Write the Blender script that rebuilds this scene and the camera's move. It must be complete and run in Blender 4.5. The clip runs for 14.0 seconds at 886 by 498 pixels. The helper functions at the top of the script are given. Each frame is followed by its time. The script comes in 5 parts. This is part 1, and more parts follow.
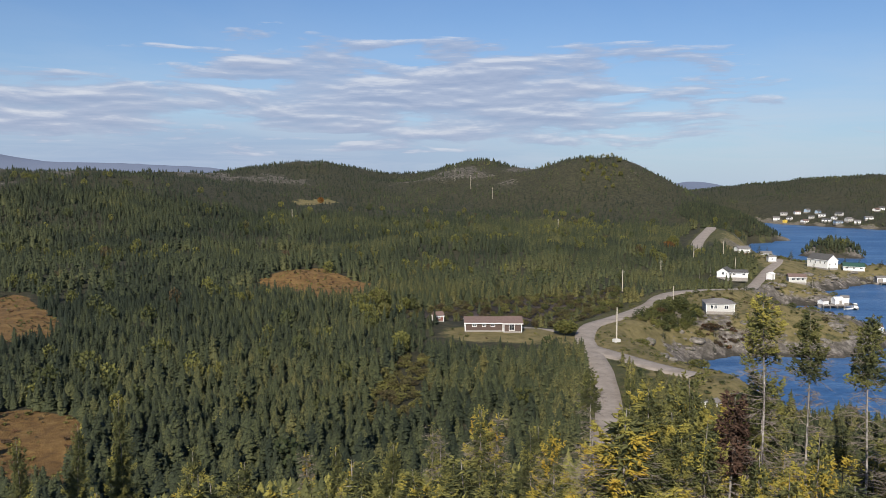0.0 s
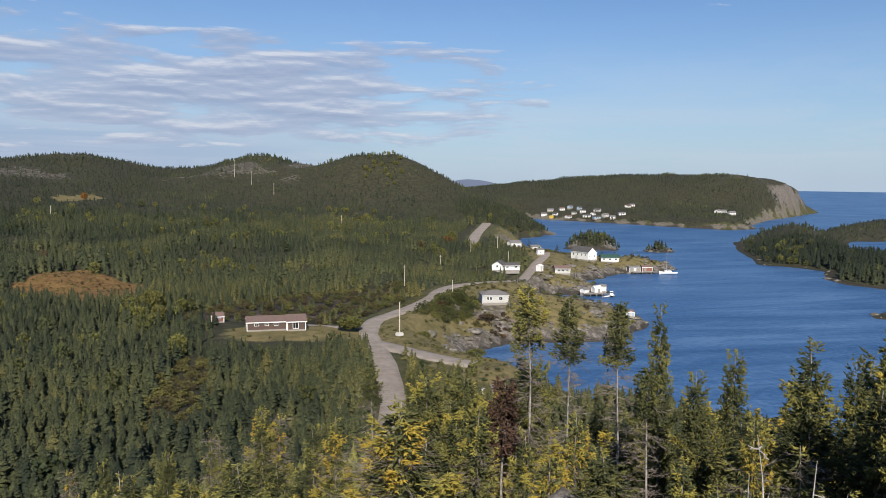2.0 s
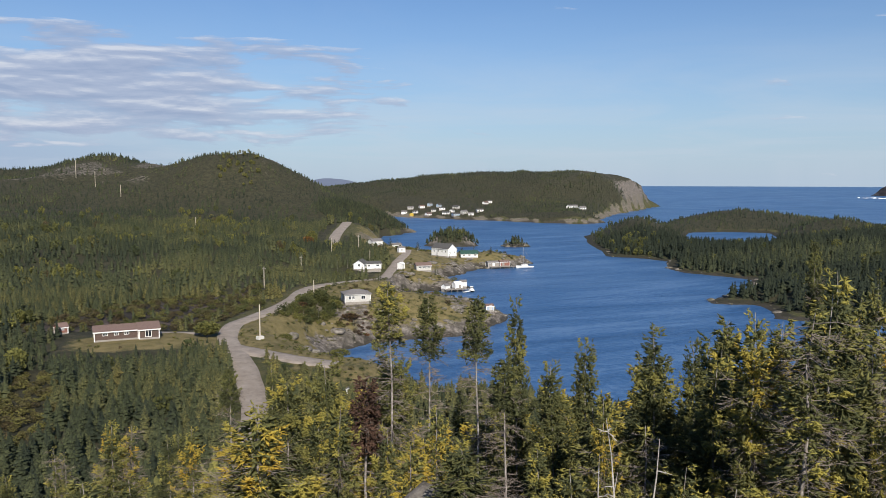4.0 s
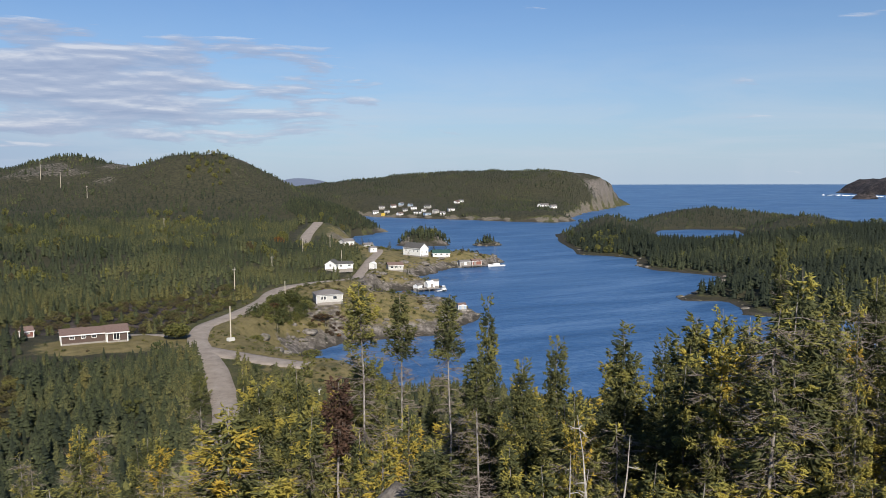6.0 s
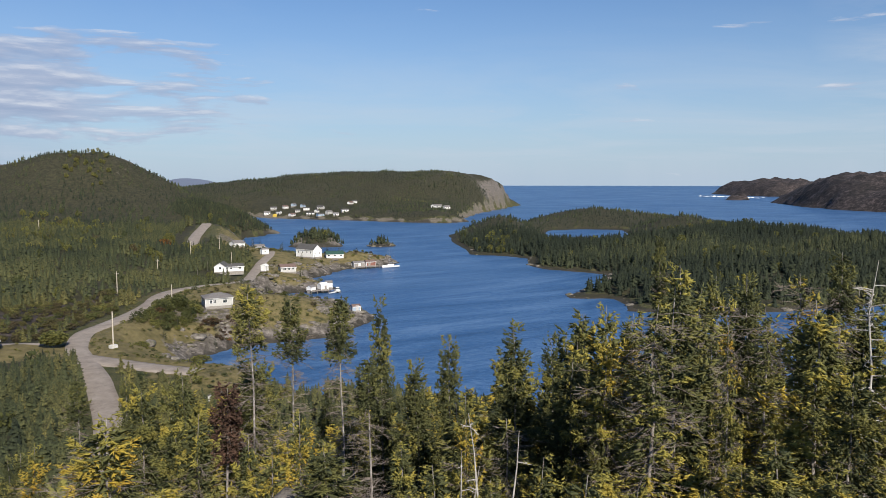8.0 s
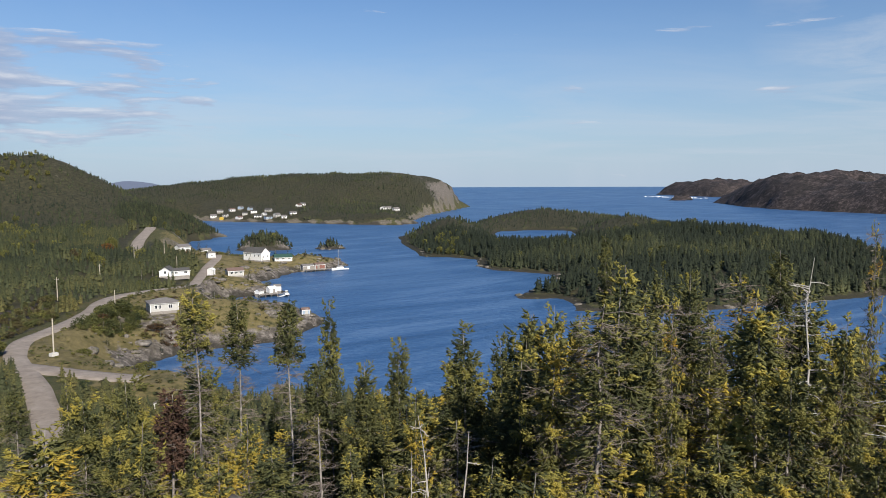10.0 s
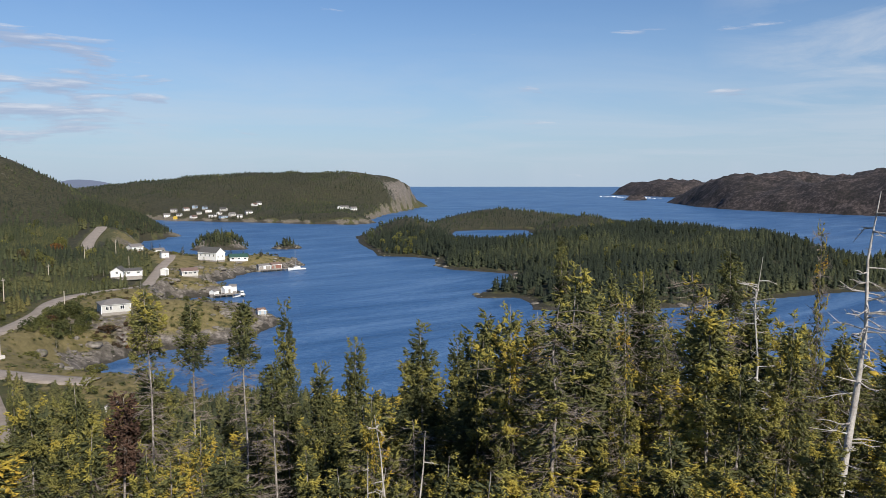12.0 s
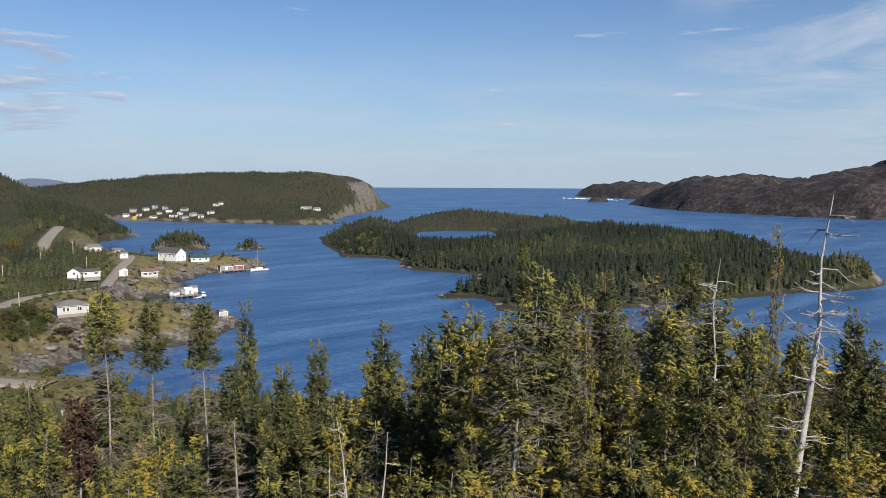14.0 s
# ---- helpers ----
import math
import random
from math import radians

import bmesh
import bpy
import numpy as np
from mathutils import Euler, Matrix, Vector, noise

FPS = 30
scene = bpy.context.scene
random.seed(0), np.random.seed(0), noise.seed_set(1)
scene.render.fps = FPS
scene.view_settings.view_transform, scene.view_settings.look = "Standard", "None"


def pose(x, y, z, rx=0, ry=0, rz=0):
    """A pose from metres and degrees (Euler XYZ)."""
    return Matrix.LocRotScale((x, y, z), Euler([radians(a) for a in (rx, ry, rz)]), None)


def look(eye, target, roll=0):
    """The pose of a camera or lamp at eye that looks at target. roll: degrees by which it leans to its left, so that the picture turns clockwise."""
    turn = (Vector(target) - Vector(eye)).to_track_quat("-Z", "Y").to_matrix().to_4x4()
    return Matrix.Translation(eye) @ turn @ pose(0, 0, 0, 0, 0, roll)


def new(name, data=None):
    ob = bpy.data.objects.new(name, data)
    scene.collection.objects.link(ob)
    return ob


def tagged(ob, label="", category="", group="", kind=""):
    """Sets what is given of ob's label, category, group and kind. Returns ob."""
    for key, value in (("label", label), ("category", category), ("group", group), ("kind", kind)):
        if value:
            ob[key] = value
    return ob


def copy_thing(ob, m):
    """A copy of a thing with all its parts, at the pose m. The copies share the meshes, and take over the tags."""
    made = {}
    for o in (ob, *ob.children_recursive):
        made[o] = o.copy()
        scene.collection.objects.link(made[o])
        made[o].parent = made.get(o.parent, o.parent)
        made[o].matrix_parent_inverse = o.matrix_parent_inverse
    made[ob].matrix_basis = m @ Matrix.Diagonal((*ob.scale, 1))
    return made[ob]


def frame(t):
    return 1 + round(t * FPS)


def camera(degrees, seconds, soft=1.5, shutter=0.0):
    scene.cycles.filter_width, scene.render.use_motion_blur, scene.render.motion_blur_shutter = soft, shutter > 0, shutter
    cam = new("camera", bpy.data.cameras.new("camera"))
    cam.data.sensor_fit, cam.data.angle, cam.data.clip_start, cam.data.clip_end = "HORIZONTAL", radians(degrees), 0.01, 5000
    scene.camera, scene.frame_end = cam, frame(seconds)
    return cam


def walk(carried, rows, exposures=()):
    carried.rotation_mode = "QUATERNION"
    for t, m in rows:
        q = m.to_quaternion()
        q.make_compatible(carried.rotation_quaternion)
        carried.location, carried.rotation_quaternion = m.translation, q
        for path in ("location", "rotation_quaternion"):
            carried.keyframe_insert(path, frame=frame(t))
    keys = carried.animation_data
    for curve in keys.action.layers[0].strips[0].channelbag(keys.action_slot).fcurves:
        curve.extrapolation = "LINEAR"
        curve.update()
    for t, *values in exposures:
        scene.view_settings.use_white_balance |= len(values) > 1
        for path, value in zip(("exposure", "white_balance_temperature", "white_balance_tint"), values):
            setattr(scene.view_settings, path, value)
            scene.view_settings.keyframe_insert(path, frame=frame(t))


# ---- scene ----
cam = camera(58.02, 14.0, 0.8)
EYE, ARM = 45.0, 0.5  # height of the lens over the sea; the arm that swings it round
ROWS = [
    (0, 0.0, -4.85, 0.1),
    (0.5, -2.41, -4.87, 0.22),
    (1, -6.04, -4.9, 0.35),
    (1.5, -10.68, -4.94, 0.44),
    (2, -15.47, -5.0, 0.63),
    (2.5, -18.91, -5.05, 0.61),
    (3, -21.57, -5.06, 0.53),
    (3.5, -23.93, -5.04, 0.17),
    (4, -25.42, -5.05, 0.03),
    (4.2, -25.98, -5.06, -0.02),
    (6.3, -27.98, -5.1, -0.25),
    (6.5, -28.56, -5.1, -0.26),
    (7, -30.8, -5.08, -0.17),
    (7.5, -32.73, -5.02, -0.1),
    (8, -35.05, -5.06, -0.01),
    (8.5, -36.86, -5.05, -0.11),
    (8.7, -37.5, -4.98, -0.16),
    (10.8, -40.05, -5.03, -0.23),
    (11, -40.89, -5.01, -0.14),
    (11.5, -41.6, -4.99, -0.09),
    (12, -41.7, -4.98, -0.03),
    (12.5, -41.98, -4.98, -0.0),
    (13, -42.55, -4.99, 0.05),
    (13.5, -43.16, -4.95, 0.15),
    (14, -44.29, -4.91, 0.28),
]


def held(yaw, pitch, roll):
    a = radians(yaw)
    return pose(-ARM * math.sin(a), ARM * (math.cos(a) - 1), EYE, 90 + pitch, 0, yaw) @ pose(0, 0, 0, 0, 0, roll)


walk(cam, [(t, held(yaw, pitch, roll)) for t, yaw, pitch, roll in ROWS])

# ---- world, sun, exposure ----
SUN_AZ, SUN_EL = -168.0, 35.0  # degrees clockwise from +y, degrees up
scene.view_settings.exposure = 0.3


def node(tree, kind, **values):
    n = tree.nodes.new(kind)
    for key, value in values.items():
        if key in n.inputs:
            n.inputs[key].default_value = value
    return n


def ramp(tree, source, stops):
    n = tree.nodes.new("ShaderNodeValToRGB")
    e = n.color_ramp.elements
    while len(e) < len(stops):
        e.new(0.5)
    for el, (p, c) in zip(e, stops):
        el.position, el.color = p, (*c, 1) if len(c) == 3 else c
    tree.links.new(source, n.inputs["Fac"])
    return n.outputs["Color"]


def maths(tree, op, a, b=0.0, clamp=False):
    n = tree.nodes.new("ShaderNodeMath")
    n.operation, n.use_clamp = op, clamp
    for i, v in enumerate((a, b)):
        if isinstance(v, (int, float)):
            n.inputs[i].default_value = v
        else:
            tree.links.new(v, n.inputs[i])
    return n.outputs[0]


def blend(tree, fac, a, b):
    n = tree.nodes.new("ShaderNodeMix")
    n.data_type = "RGBA"
    for i, v in ((0, fac), (6, a), (7, b)):
        if isinstance(v, (int, float)):
            n.inputs[i].default_value = v
        elif isinstance(v, tuple):
            n.inputs[i].default_value = (*v, 1)
        else:
            tree.links.new(v, n.inputs[i])
    return n.outputs[2]


def noise_tex(tree, vector, scale, detail=4.0, rough=0.55, distortion=0.0):
    n = node(tree, "ShaderNodeTexNoise", Scale=scale, Detail=detail, Roughness=rough, Distortion=distortion)
    if vector is not None:
        tree.links.new(vector, n.inputs["Vector"])
    return n.outputs[0]


world = bpy.data.worlds.new("sky")
scene.world = world
world.use_nodes = True
wt = world.node_tree
wt.nodes.clear()
sky = wt.nodes.new("ShaderNodeTexSky")
sky.sky_type, sky.sun_disc = "NISHITA", False
sky.sun_elevation, sky.sun_rotation = radians(SUN_EL), radians(SUN_AZ)
sky.altitude, sky.air_density, sky.dust_density, sky.ozone_density = 0, 1.0, 0.0, 5.0
way = wt.nodes.new("ShaderNodeTexCoord").outputs["Generated"]
sep = wt.nodes.new("ShaderNodeSeparateXYZ")
wt.links.new(way, sep.inputs[0])
dx, dy, dz = sep.outputs
# the cloud deck: a level sheet far above, seen slantwise
up = maths(wt, "MAXIMUM", dz, 0.02)
comb = wt.nodes.new("ShaderNodeCombineXYZ")
wt.links.new(maths(wt, "DIVIDE", dx, maths(wt, "ADD", up, 0.05)), comb.inputs[0])
wt.links.new(maths(wt, "DIVIDE", dy, maths(wt, "ADD", up, 0.05)), comb.inputs[1])
deck = comb.outputs[0]
azim = maths(wt, "MULTIPLY", maths(wt, "ARCTAN2", dx, dy), 57.2958)
elev = maths(wt, "MULTIPLY", maths(wt, "ARCSINE", dz), 57.2958)


def band(value, middle, half):
    """1 in the middle, falling to 0 at half on either side."""
    d = maths(wt, "DIVIDE", maths(wt, "SUBTRACT", value, middle), half)
    return maths(wt, "SUBTRACT", 1.0, maths(wt, "MULTIPLY", d, d), clamp=True)


bank = maths(wt, "MULTIPLY", band(azim, 0.0, 25.0), band(elev, 5.9, 4.6))


bank = maths(wt, "MAXIMUM", bank, maths(wt, "MULTIPLY", band(azim, -26.0, 13.0), maths(wt, "MULTIPLY", band(elev, 4.6, 2.8), 0.9)))


def bands(lift):
    """Long flat clouds: noise drawn out along the horizon, looked up lift degrees higher."""
    c = wt.nodes.new("ShaderNodeCombineXYZ")
    wt.links.new(maths(wt, "DIVIDE", azim, 8.5), c.inputs[0])
    wt.links.new(maths(wt, "DIVIDE", maths(wt, "ADD", elev, 3.0 + lift), 1.35), c.inputs[1])
    return noise_tex(wt, c.outputs[0], 1.0, 8.0, 0.56, 0.25)


puff = bands(0.0)
cover = maths(wt, "ADD", maths(wt, "MULTIPLY", bank, 0.39), maths(wt, "SUBTRACT", puff, 0.25))
thick = ramp(wt, cover, [(0.40, (0, 0, 0)), (0.47, (0.75, 0.75, 0.75)), (0.60, (1, 1, 1))])
veil = noise_tex(wt, deck, 0.45, 6.0, 0.6, 0.6)
low = maths(wt, "SUBTRACT", 1.0, maths(wt, "DIVIDE", maths(wt, "ABSOLUTE", maths(wt, "SUBTRACT", elev, 3.0)), 7.0), clamp=True)
wisp = maths(wt, "MULTIPLY", ramp(wt, veil, [(0.42, (0, 0, 0)), (0.72, (1, 1, 1))]), maths(wt, "ADD", maths(wt, "MULTIPLY", low, 0.4), 0.08))
crest = maths(wt, "ADD", maths(wt, "MULTIPLY", maths(wt, "SUBTRACT", puff, bands(0.28)), 2.4), 0.45)
lit = ramp(wt, crest, [(0.2, (3.8, 4.6, 6.6)), (0.5, (5.0, 5.7, 7.5)), (0.8, (8.2, 8.5, 9.4))])
haze = maths(wt, "MULTIPLY", maths(wt, "POWER", maths(wt, "SUBTRACT", 1.0, maths(wt, "DIVIDE", maths(wt, "MAXIMUM", elev, 0.0), 20.0), clamp=True), 2.2), 0.92)
deep = wt.nodes.new("ShaderNodeVectorMath")
deep.operation = "MULTIPLY"
deep.inputs[1].default_value = (0.84, 1.0, 1.18)
wt.links.new(sky.outputs[0], deep.inputs[0])
toned = blend(wt, haze, deep.outputs[0], (5.2, 6.5, 8.1))
cirrus = maths(wt, "MULTIPLY", maths(wt, "MULTIPLY", band(azim, 74.0, 15.0), band(elev, 11.0, 12.0)), ramp(wt, noise_tex(wt, deck, 0.8, 7.0, 0.62, 0.8), [(0.38, (0, 0, 0)), (0.62, (0.75, 0.75, 0.75))]))
wisp = maths(wt, "MAXIMUM", wisp, cirrus)
under = maths(wt, "MULTIPLY", maths(wt, "MULTIPLY", band(azim, -16.0, 30.0), band(elev, 1.4, 3.2)), 0.75)
toned = blend(wt, under, toned, (3.9, 5.0, 7.3))
toned = blend(wt, wisp, toned, (6.8, 7.6, 8.8))
toned = blend(wt, maths(wt, "MULTIPLY", thick, 0.85), toned, lit)
back = wt.nodes.new("ShaderNodeBackground")
back.inputs["Strength"].default_value = 0.068
wt.links.new(toned, back.inputs["Color"])
wt.links.new(back.outputs[0], wt.nodes.new("ShaderNodeOutputWorld").inputs["Surface"])

sun = new("sun", bpy.data.lights.new("sun", "SUN"))
sun.data.energy, sun.data.angle, sun.data.color = 4.9, radians(0.5), (1.0, 0.93, 0.82)
sa, se = radians(SUN_AZ), radians(SUN_EL)
sun.matrix_world = look((0, 0, 300), (-math.sin(sa) * math.cos(se), -math.cos(sa) * math.cos(se), 300 - math.sin(se)))

# ---- materials ----
def material(name, build, roughness=0.9, metallic=0.0, specular=0.3, thin=0.0):
    """build(tree, point) gives a colour and, if wanted, a height for the bump and its depth in metres."""
    m = bpy.data.materials.new(name)
    m.use_nodes = True
    t = m.node_tree
    b = t.nodes["Principled BSDF"]
    b.inputs["Roughness"].default_value, b.inputs["Metallic"].default_value = roughness, metallic
    b.inputs["Specular IOR Level"].default_value = specular
    point = t.nodes.new("ShaderNodeNewGeometry").outputs["Position"]
    made = build(t, point)
    colour, height, depth = made if isinstance(made, tuple) and len(made) == 3 and not isinstance(made[0], float) else (made, None, 0)
    if isinstance(colour, tuple):
        b.inputs["Base Color"].default_value = (*colour, 1)
    else:
        t.links.new(colour, b.inputs["Base Color"])
    if height is not None:
        bump = node(t, "ShaderNodeBump", Distance=depth, Strength=1.0)
        t.links.new(height, bump.inputs["Height"])
        t.links.new(bump.outputs[0], b.inputs["Normal"])
    if thin:
        # light that comes through needles and leaves
        glow = t.nodes.new("ShaderNodeBsdfTranslucent")
        t.links.new(colour, glow.inputs["Color"])
        mix = t.nodes.new("ShaderNodeMixShader")
        mix.inputs[0].default_value = thin
        t.links.new(b.outputs[0], mix.inputs[1])
        t.links.new(glow.outputs[0], mix.inputs[2])
        t.links.new(mix.outputs[0], t.nodes["Material Output"].inputs["Surface"])
    return m


def tint_of(t):
    n = t.nodes.new("ShaderNodeAttribute")
    n.attribute_name = "tint"
    return n.outputs["Fac"]


def random_of(t):
    return t.nodes.new("ShaderNodeObjectInfo").outputs["Random"]


def painted(a, b, scale=6.0):
    """A plain painted or weathered surface between two shades."""
    def build(t, p):
        n = noise_tex(t, p, scale, 6)
        return ramp(t, n, [(0.35, a), (0.65, b)]), noise_tex(t, p, scale * 8, 3), 0.004
    return build


def needles(stops, size=7.0, depth=0.35):
    def build(t, p):
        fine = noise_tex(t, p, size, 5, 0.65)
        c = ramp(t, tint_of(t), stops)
        # random dark blotches, painted in as the shade between needle tufts
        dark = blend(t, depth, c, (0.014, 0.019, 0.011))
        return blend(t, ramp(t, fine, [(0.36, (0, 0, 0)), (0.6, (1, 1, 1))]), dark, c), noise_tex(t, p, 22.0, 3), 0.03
    return build


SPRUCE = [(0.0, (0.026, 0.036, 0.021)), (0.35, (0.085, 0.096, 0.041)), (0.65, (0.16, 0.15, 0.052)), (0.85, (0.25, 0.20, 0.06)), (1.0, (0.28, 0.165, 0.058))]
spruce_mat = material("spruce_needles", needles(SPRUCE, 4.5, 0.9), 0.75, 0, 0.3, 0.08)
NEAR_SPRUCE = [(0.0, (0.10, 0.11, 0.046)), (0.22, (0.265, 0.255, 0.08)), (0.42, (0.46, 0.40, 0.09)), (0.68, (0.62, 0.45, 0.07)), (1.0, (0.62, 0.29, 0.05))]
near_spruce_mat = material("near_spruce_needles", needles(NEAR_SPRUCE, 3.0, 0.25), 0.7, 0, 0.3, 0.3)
LEAVES = [(0.0, (0.055, 0.072, 0.028)), (0.3, (0.12, 0.125, 0.038)), (0.48, (0.235, 0.225, 0.058)), (0.62, (0.11, 0.088, 0.042)), (0.8, (0.105, 0.055, 0.036)), (1.0, (0.38, 0.17, 0.03))]
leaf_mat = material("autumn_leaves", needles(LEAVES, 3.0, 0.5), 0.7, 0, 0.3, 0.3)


def bark_build(t, p):
    n = noise_tex(t, p, 9.0, 6, 0.65)
    return ramp(t, n, [(0.3, (0.13, 0.11, 0.095)), (0.5, (0.28, 0.25, 0.225)), (0.7, (0.46, 0.43, 0.39))]), noise_tex(t, p, 40.0, 4), 0.012


RUST = [(0.0, (0.075, 0.05, 0.038)), (0.6, (0.15, 0.085, 0.06)), (1.0, (0.22, 0.11, 0.07))]
rust_mat = material("rusty_dead_needles", needles(RUST, 4.0, 0.3), 0.8, 0, 0.2, 0.2)
bark_mat = material("grey_bark", bark_build, 0.9)


def dead_build(t, p):
    n = noise_tex(t, p, 7.0, 6, 0.65)
    return ramp(t, n, [(0.3, (0.24, 0.215, 0.19)), (0.5, (0.42, 0.39, 0.36)), (0.7, (0.58, 0.55, 0.51))]), noise_tex(t, p, 40.0, 4), 0.012


dead_mat = material("bleached_dead_wood", dead_build, 0.85)


def twig_build(t, p):
    return ramp(t, noise_tex(t, p, 5.0, 4), [(0.35, (0.13, 0.105, 0.085)), (0.65, (0.29, 0.245, 0.21))])


twig_mat = material("dead_twigs", twig_build, 0.9)


def ground_build(t, p):
    """The attributes tell rock, bog, lawn and beach apart; heath is the rest."""
    def attr(name):
        n = t.nodes.new("ShaderNodeAttribute")
        n.attribute_name = name
        return n.outputs["Fac"]
    big, mid, fine = noise_tex(t, p, 0.035, 5), noise_tex(t, p, 0.35, 6, 0.65), noise_tex(t, p, 2.6, 6, 0.7)
    heath = ramp(t, mid, [(0.30, (0.035, 0.042, 0.016)), (0.45, (0.075, 0.08, 0.028)), (0.58, (0.115, 0.10, 0.045)), (0.72, (0.13, 0.075, 0.045))])
    heath = blend(t, ramp(t, fine, [(0.4, (0, 0, 0)), (0.6, (0.5, 0.5, 0.5))]), heath, (0.045, 0.045, 0.02))
    moor = ramp(t, mid, [(0.3, (0.09, 0.052, 0.02)), (0.5, (0.185, 0.105, 0.035)), (0.7, (0.26, 0.165, 0.06))])
    rock = ramp(t, noise_tex(t, p, 0.5, 10, 0.75), [(0.34, (0.04, 0.035, 0.030)), (0.5, (0.15, 0.13, 0.112)), (0.66, (0.34, 0.305, 0.265))])
    rock = blend(t, ramp(t, noise_tex(t, p, 0.12, 6, 0.7), [(0.52, (0, 0, 0)), (0.64, (0.5, 0.5, 0.5))]), rock, (0.062, 0.054, 0.034))
    beach = ramp(t, mid, [(0.35, (0.10, 0.085, 0.065)), (0.65, (0.20, 0.175, 0.135))])
    lawn = ramp(t, mid, [(0.35, (0.115, 0.098, 0.038)), (0.65, (0.225, 0.18, 0.08))])
    brown = ramp(t, maths(t, "ADD", maths(t, "MULTIPLY", noise_tex(t, p, 0.05, 9, 0.75), 0.5), maths(t, "MULTIPLY", noise_tex(t, p, 0.22, 6, 0.7), 0.5)), [(0.40, (0.011, 0.012, 0.011)), (0.5, (0.034, 0.028, 0.027)), (0.60, (0.115, 0.09, 0.085))])
    c = heath
    floor = ramp(t, mid, [(0.35, (0.022, 0.024, 0.014)), (0.65, (0.06, 0.055, 0.03))])
    # the blue-grey under "distant" is air haze painted onto the far hills
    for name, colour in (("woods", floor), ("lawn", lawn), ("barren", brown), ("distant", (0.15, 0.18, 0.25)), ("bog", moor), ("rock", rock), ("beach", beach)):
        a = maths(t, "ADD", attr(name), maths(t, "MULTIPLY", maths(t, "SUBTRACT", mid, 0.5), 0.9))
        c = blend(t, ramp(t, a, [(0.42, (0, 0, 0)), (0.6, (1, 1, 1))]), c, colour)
    wet = ramp(t, attr("tide"), [(0.3, (0, 0, 0)), (0.6, (1, 1, 1))])
    c = blend(t, maths(t, "MULTIPLY", wet, 0.8), c, (0.03, 0.027, 0.02))
    return c, noise_tex(t, p, 0.7, 10, 0.75), 0.7


ground_mat = material("heath_and_rock", ground_build, 0.95)


def gravel_build(t, p):
    n = noise_tex(t, p, 0.35, 8, 0.7)
    c = ramp(t, n, [(0.3, (0.20, 0.168, 0.14)), (0.5, (0.275, 0.233, 0.198)), (0.7, (0.345, 0.30, 0.258))])
    # grass and dark grit working in from the verges
    weeds = ramp(t, noise_tex(t, p, 0.9, 6, 0.7), [(0.58, (0, 0, 0)), (0.68, (0.55, 0.55, 0.55))])
    return blend(t, weeds, c, (0.13, 0.115, 0.075)), noise_tex(t, p, 6.0, 6), 0.03


gravel_mat = material("gravel", gravel_build, 0.95)


def sea_mat_make():
    m = bpy.data.materials.new("sea_water")
    m.use_nodes = True
    t = m.node_tree
    b = t.nodes["Principled BSDF"]
    b.inputs["Base Color"].default_value = (0.018, 0.064, 0.18, 1)
    b.inputs["IOR"].default_value = 1.33
    b.inputs["Specular IOR Level"].default_value = 0.13
    p = t.nodes.new("ShaderNodeNewGeometry").outputs["Position"]
    gusts = noise_tex(t, p, 0.012, 5, 0.6, 1.0)
    turn = t.nodes.new("ShaderNodeMapping")
    turn.inputs["Rotation"].default_value = (0, 0, radians(-25))
    turn.inputs["Scale"].default_value = (0.012, 0.075, 1)
    t.links.new(p, turn.inputs["Vector"])
    lanes = noise_tex(t, turn.outputs[0], 1.0, 7, 0.65, 0.8)
    ripple = noise_tex(t, p, 0.55, 5, 0.7)
    tone = maths(t, "ADD", maths(t, "MULTIPLY", lanes, 0.6), maths(t, "MULTIPLY", ripple, 0.4))
    t.links.new(ramp(t, tone, [(0.36, (0.021, 0.066, 0.165)), (0.5, (0.042, 0.11, 0.245)), (0.62, (0.095, 0.18, 0.33))]), b.inputs["Base Color"])
    t.links.new(maths(t, "ADD", maths(t, "MULTIPLY", gusts, 0.25), 0.22), b.inputs["Roughness"])
    swell, chop = noise_tex(t, p, 0.25, 3), noise_tex(t, p, 1.4, 4, 0.6)
    h = maths(t, "ADD", maths(t, "MULTIPLY", swell, 0.8), maths(t, "MULTIPLY", chop, 0.25))
    bump = node(t, "ShaderNodeBump", Distance=0.5, Strength=0.8)
    t.links.new(h, bump.inputs["Height"])
    t.links.new(bump.outputs[0], b.inputs["Normal"])
    return m


sea_mat = sea_mat_make()
white_mat = material("white_clapboard", painted((0.72, 0.71, 0.68), (0.82, 0.81, 0.79)), 0.6)
cream_mat = material("cream_clapboard", painted((0.44, 0.43, 0.40), (0.54, 0.525, 0.49)), 0.6)
brown_wall_mat = material("brown_stained_boards", painted((0.075, 0.05, 0.042), (0.115, 0.08, 0.066)), 0.75)
roof_brown_mat = material("brown_shingles", painted((0.13, 0.088, 0.075), (0.20, 0.138, 0.118)), 0.9)
roof_grey_mat = material("grey_shingles", painted((0.13, 0.12, 0.115), (0.22, 0.205, 0.195)), 0.9)
roof_dark_mat = material("dark_shingles", painted((0.06, 0.058, 0.056), (0.12, 0.115, 0.11)), 0.9)
green_roof_mat = material("green_metal_roof", painted((0.03, 0.075, 0.06), (0.05, 0.10, 0.08)), 0.5)
red_mat = material("red_ochre_boards", painted((0.19, 0.085, 0.065), (0.27, 0.125, 0.095)), 0.85)
blue_mat = material("pale_blue_boards", painted((0.28, 0.36, 0.45), (0.36, 0.44, 0.52)), 0.7)
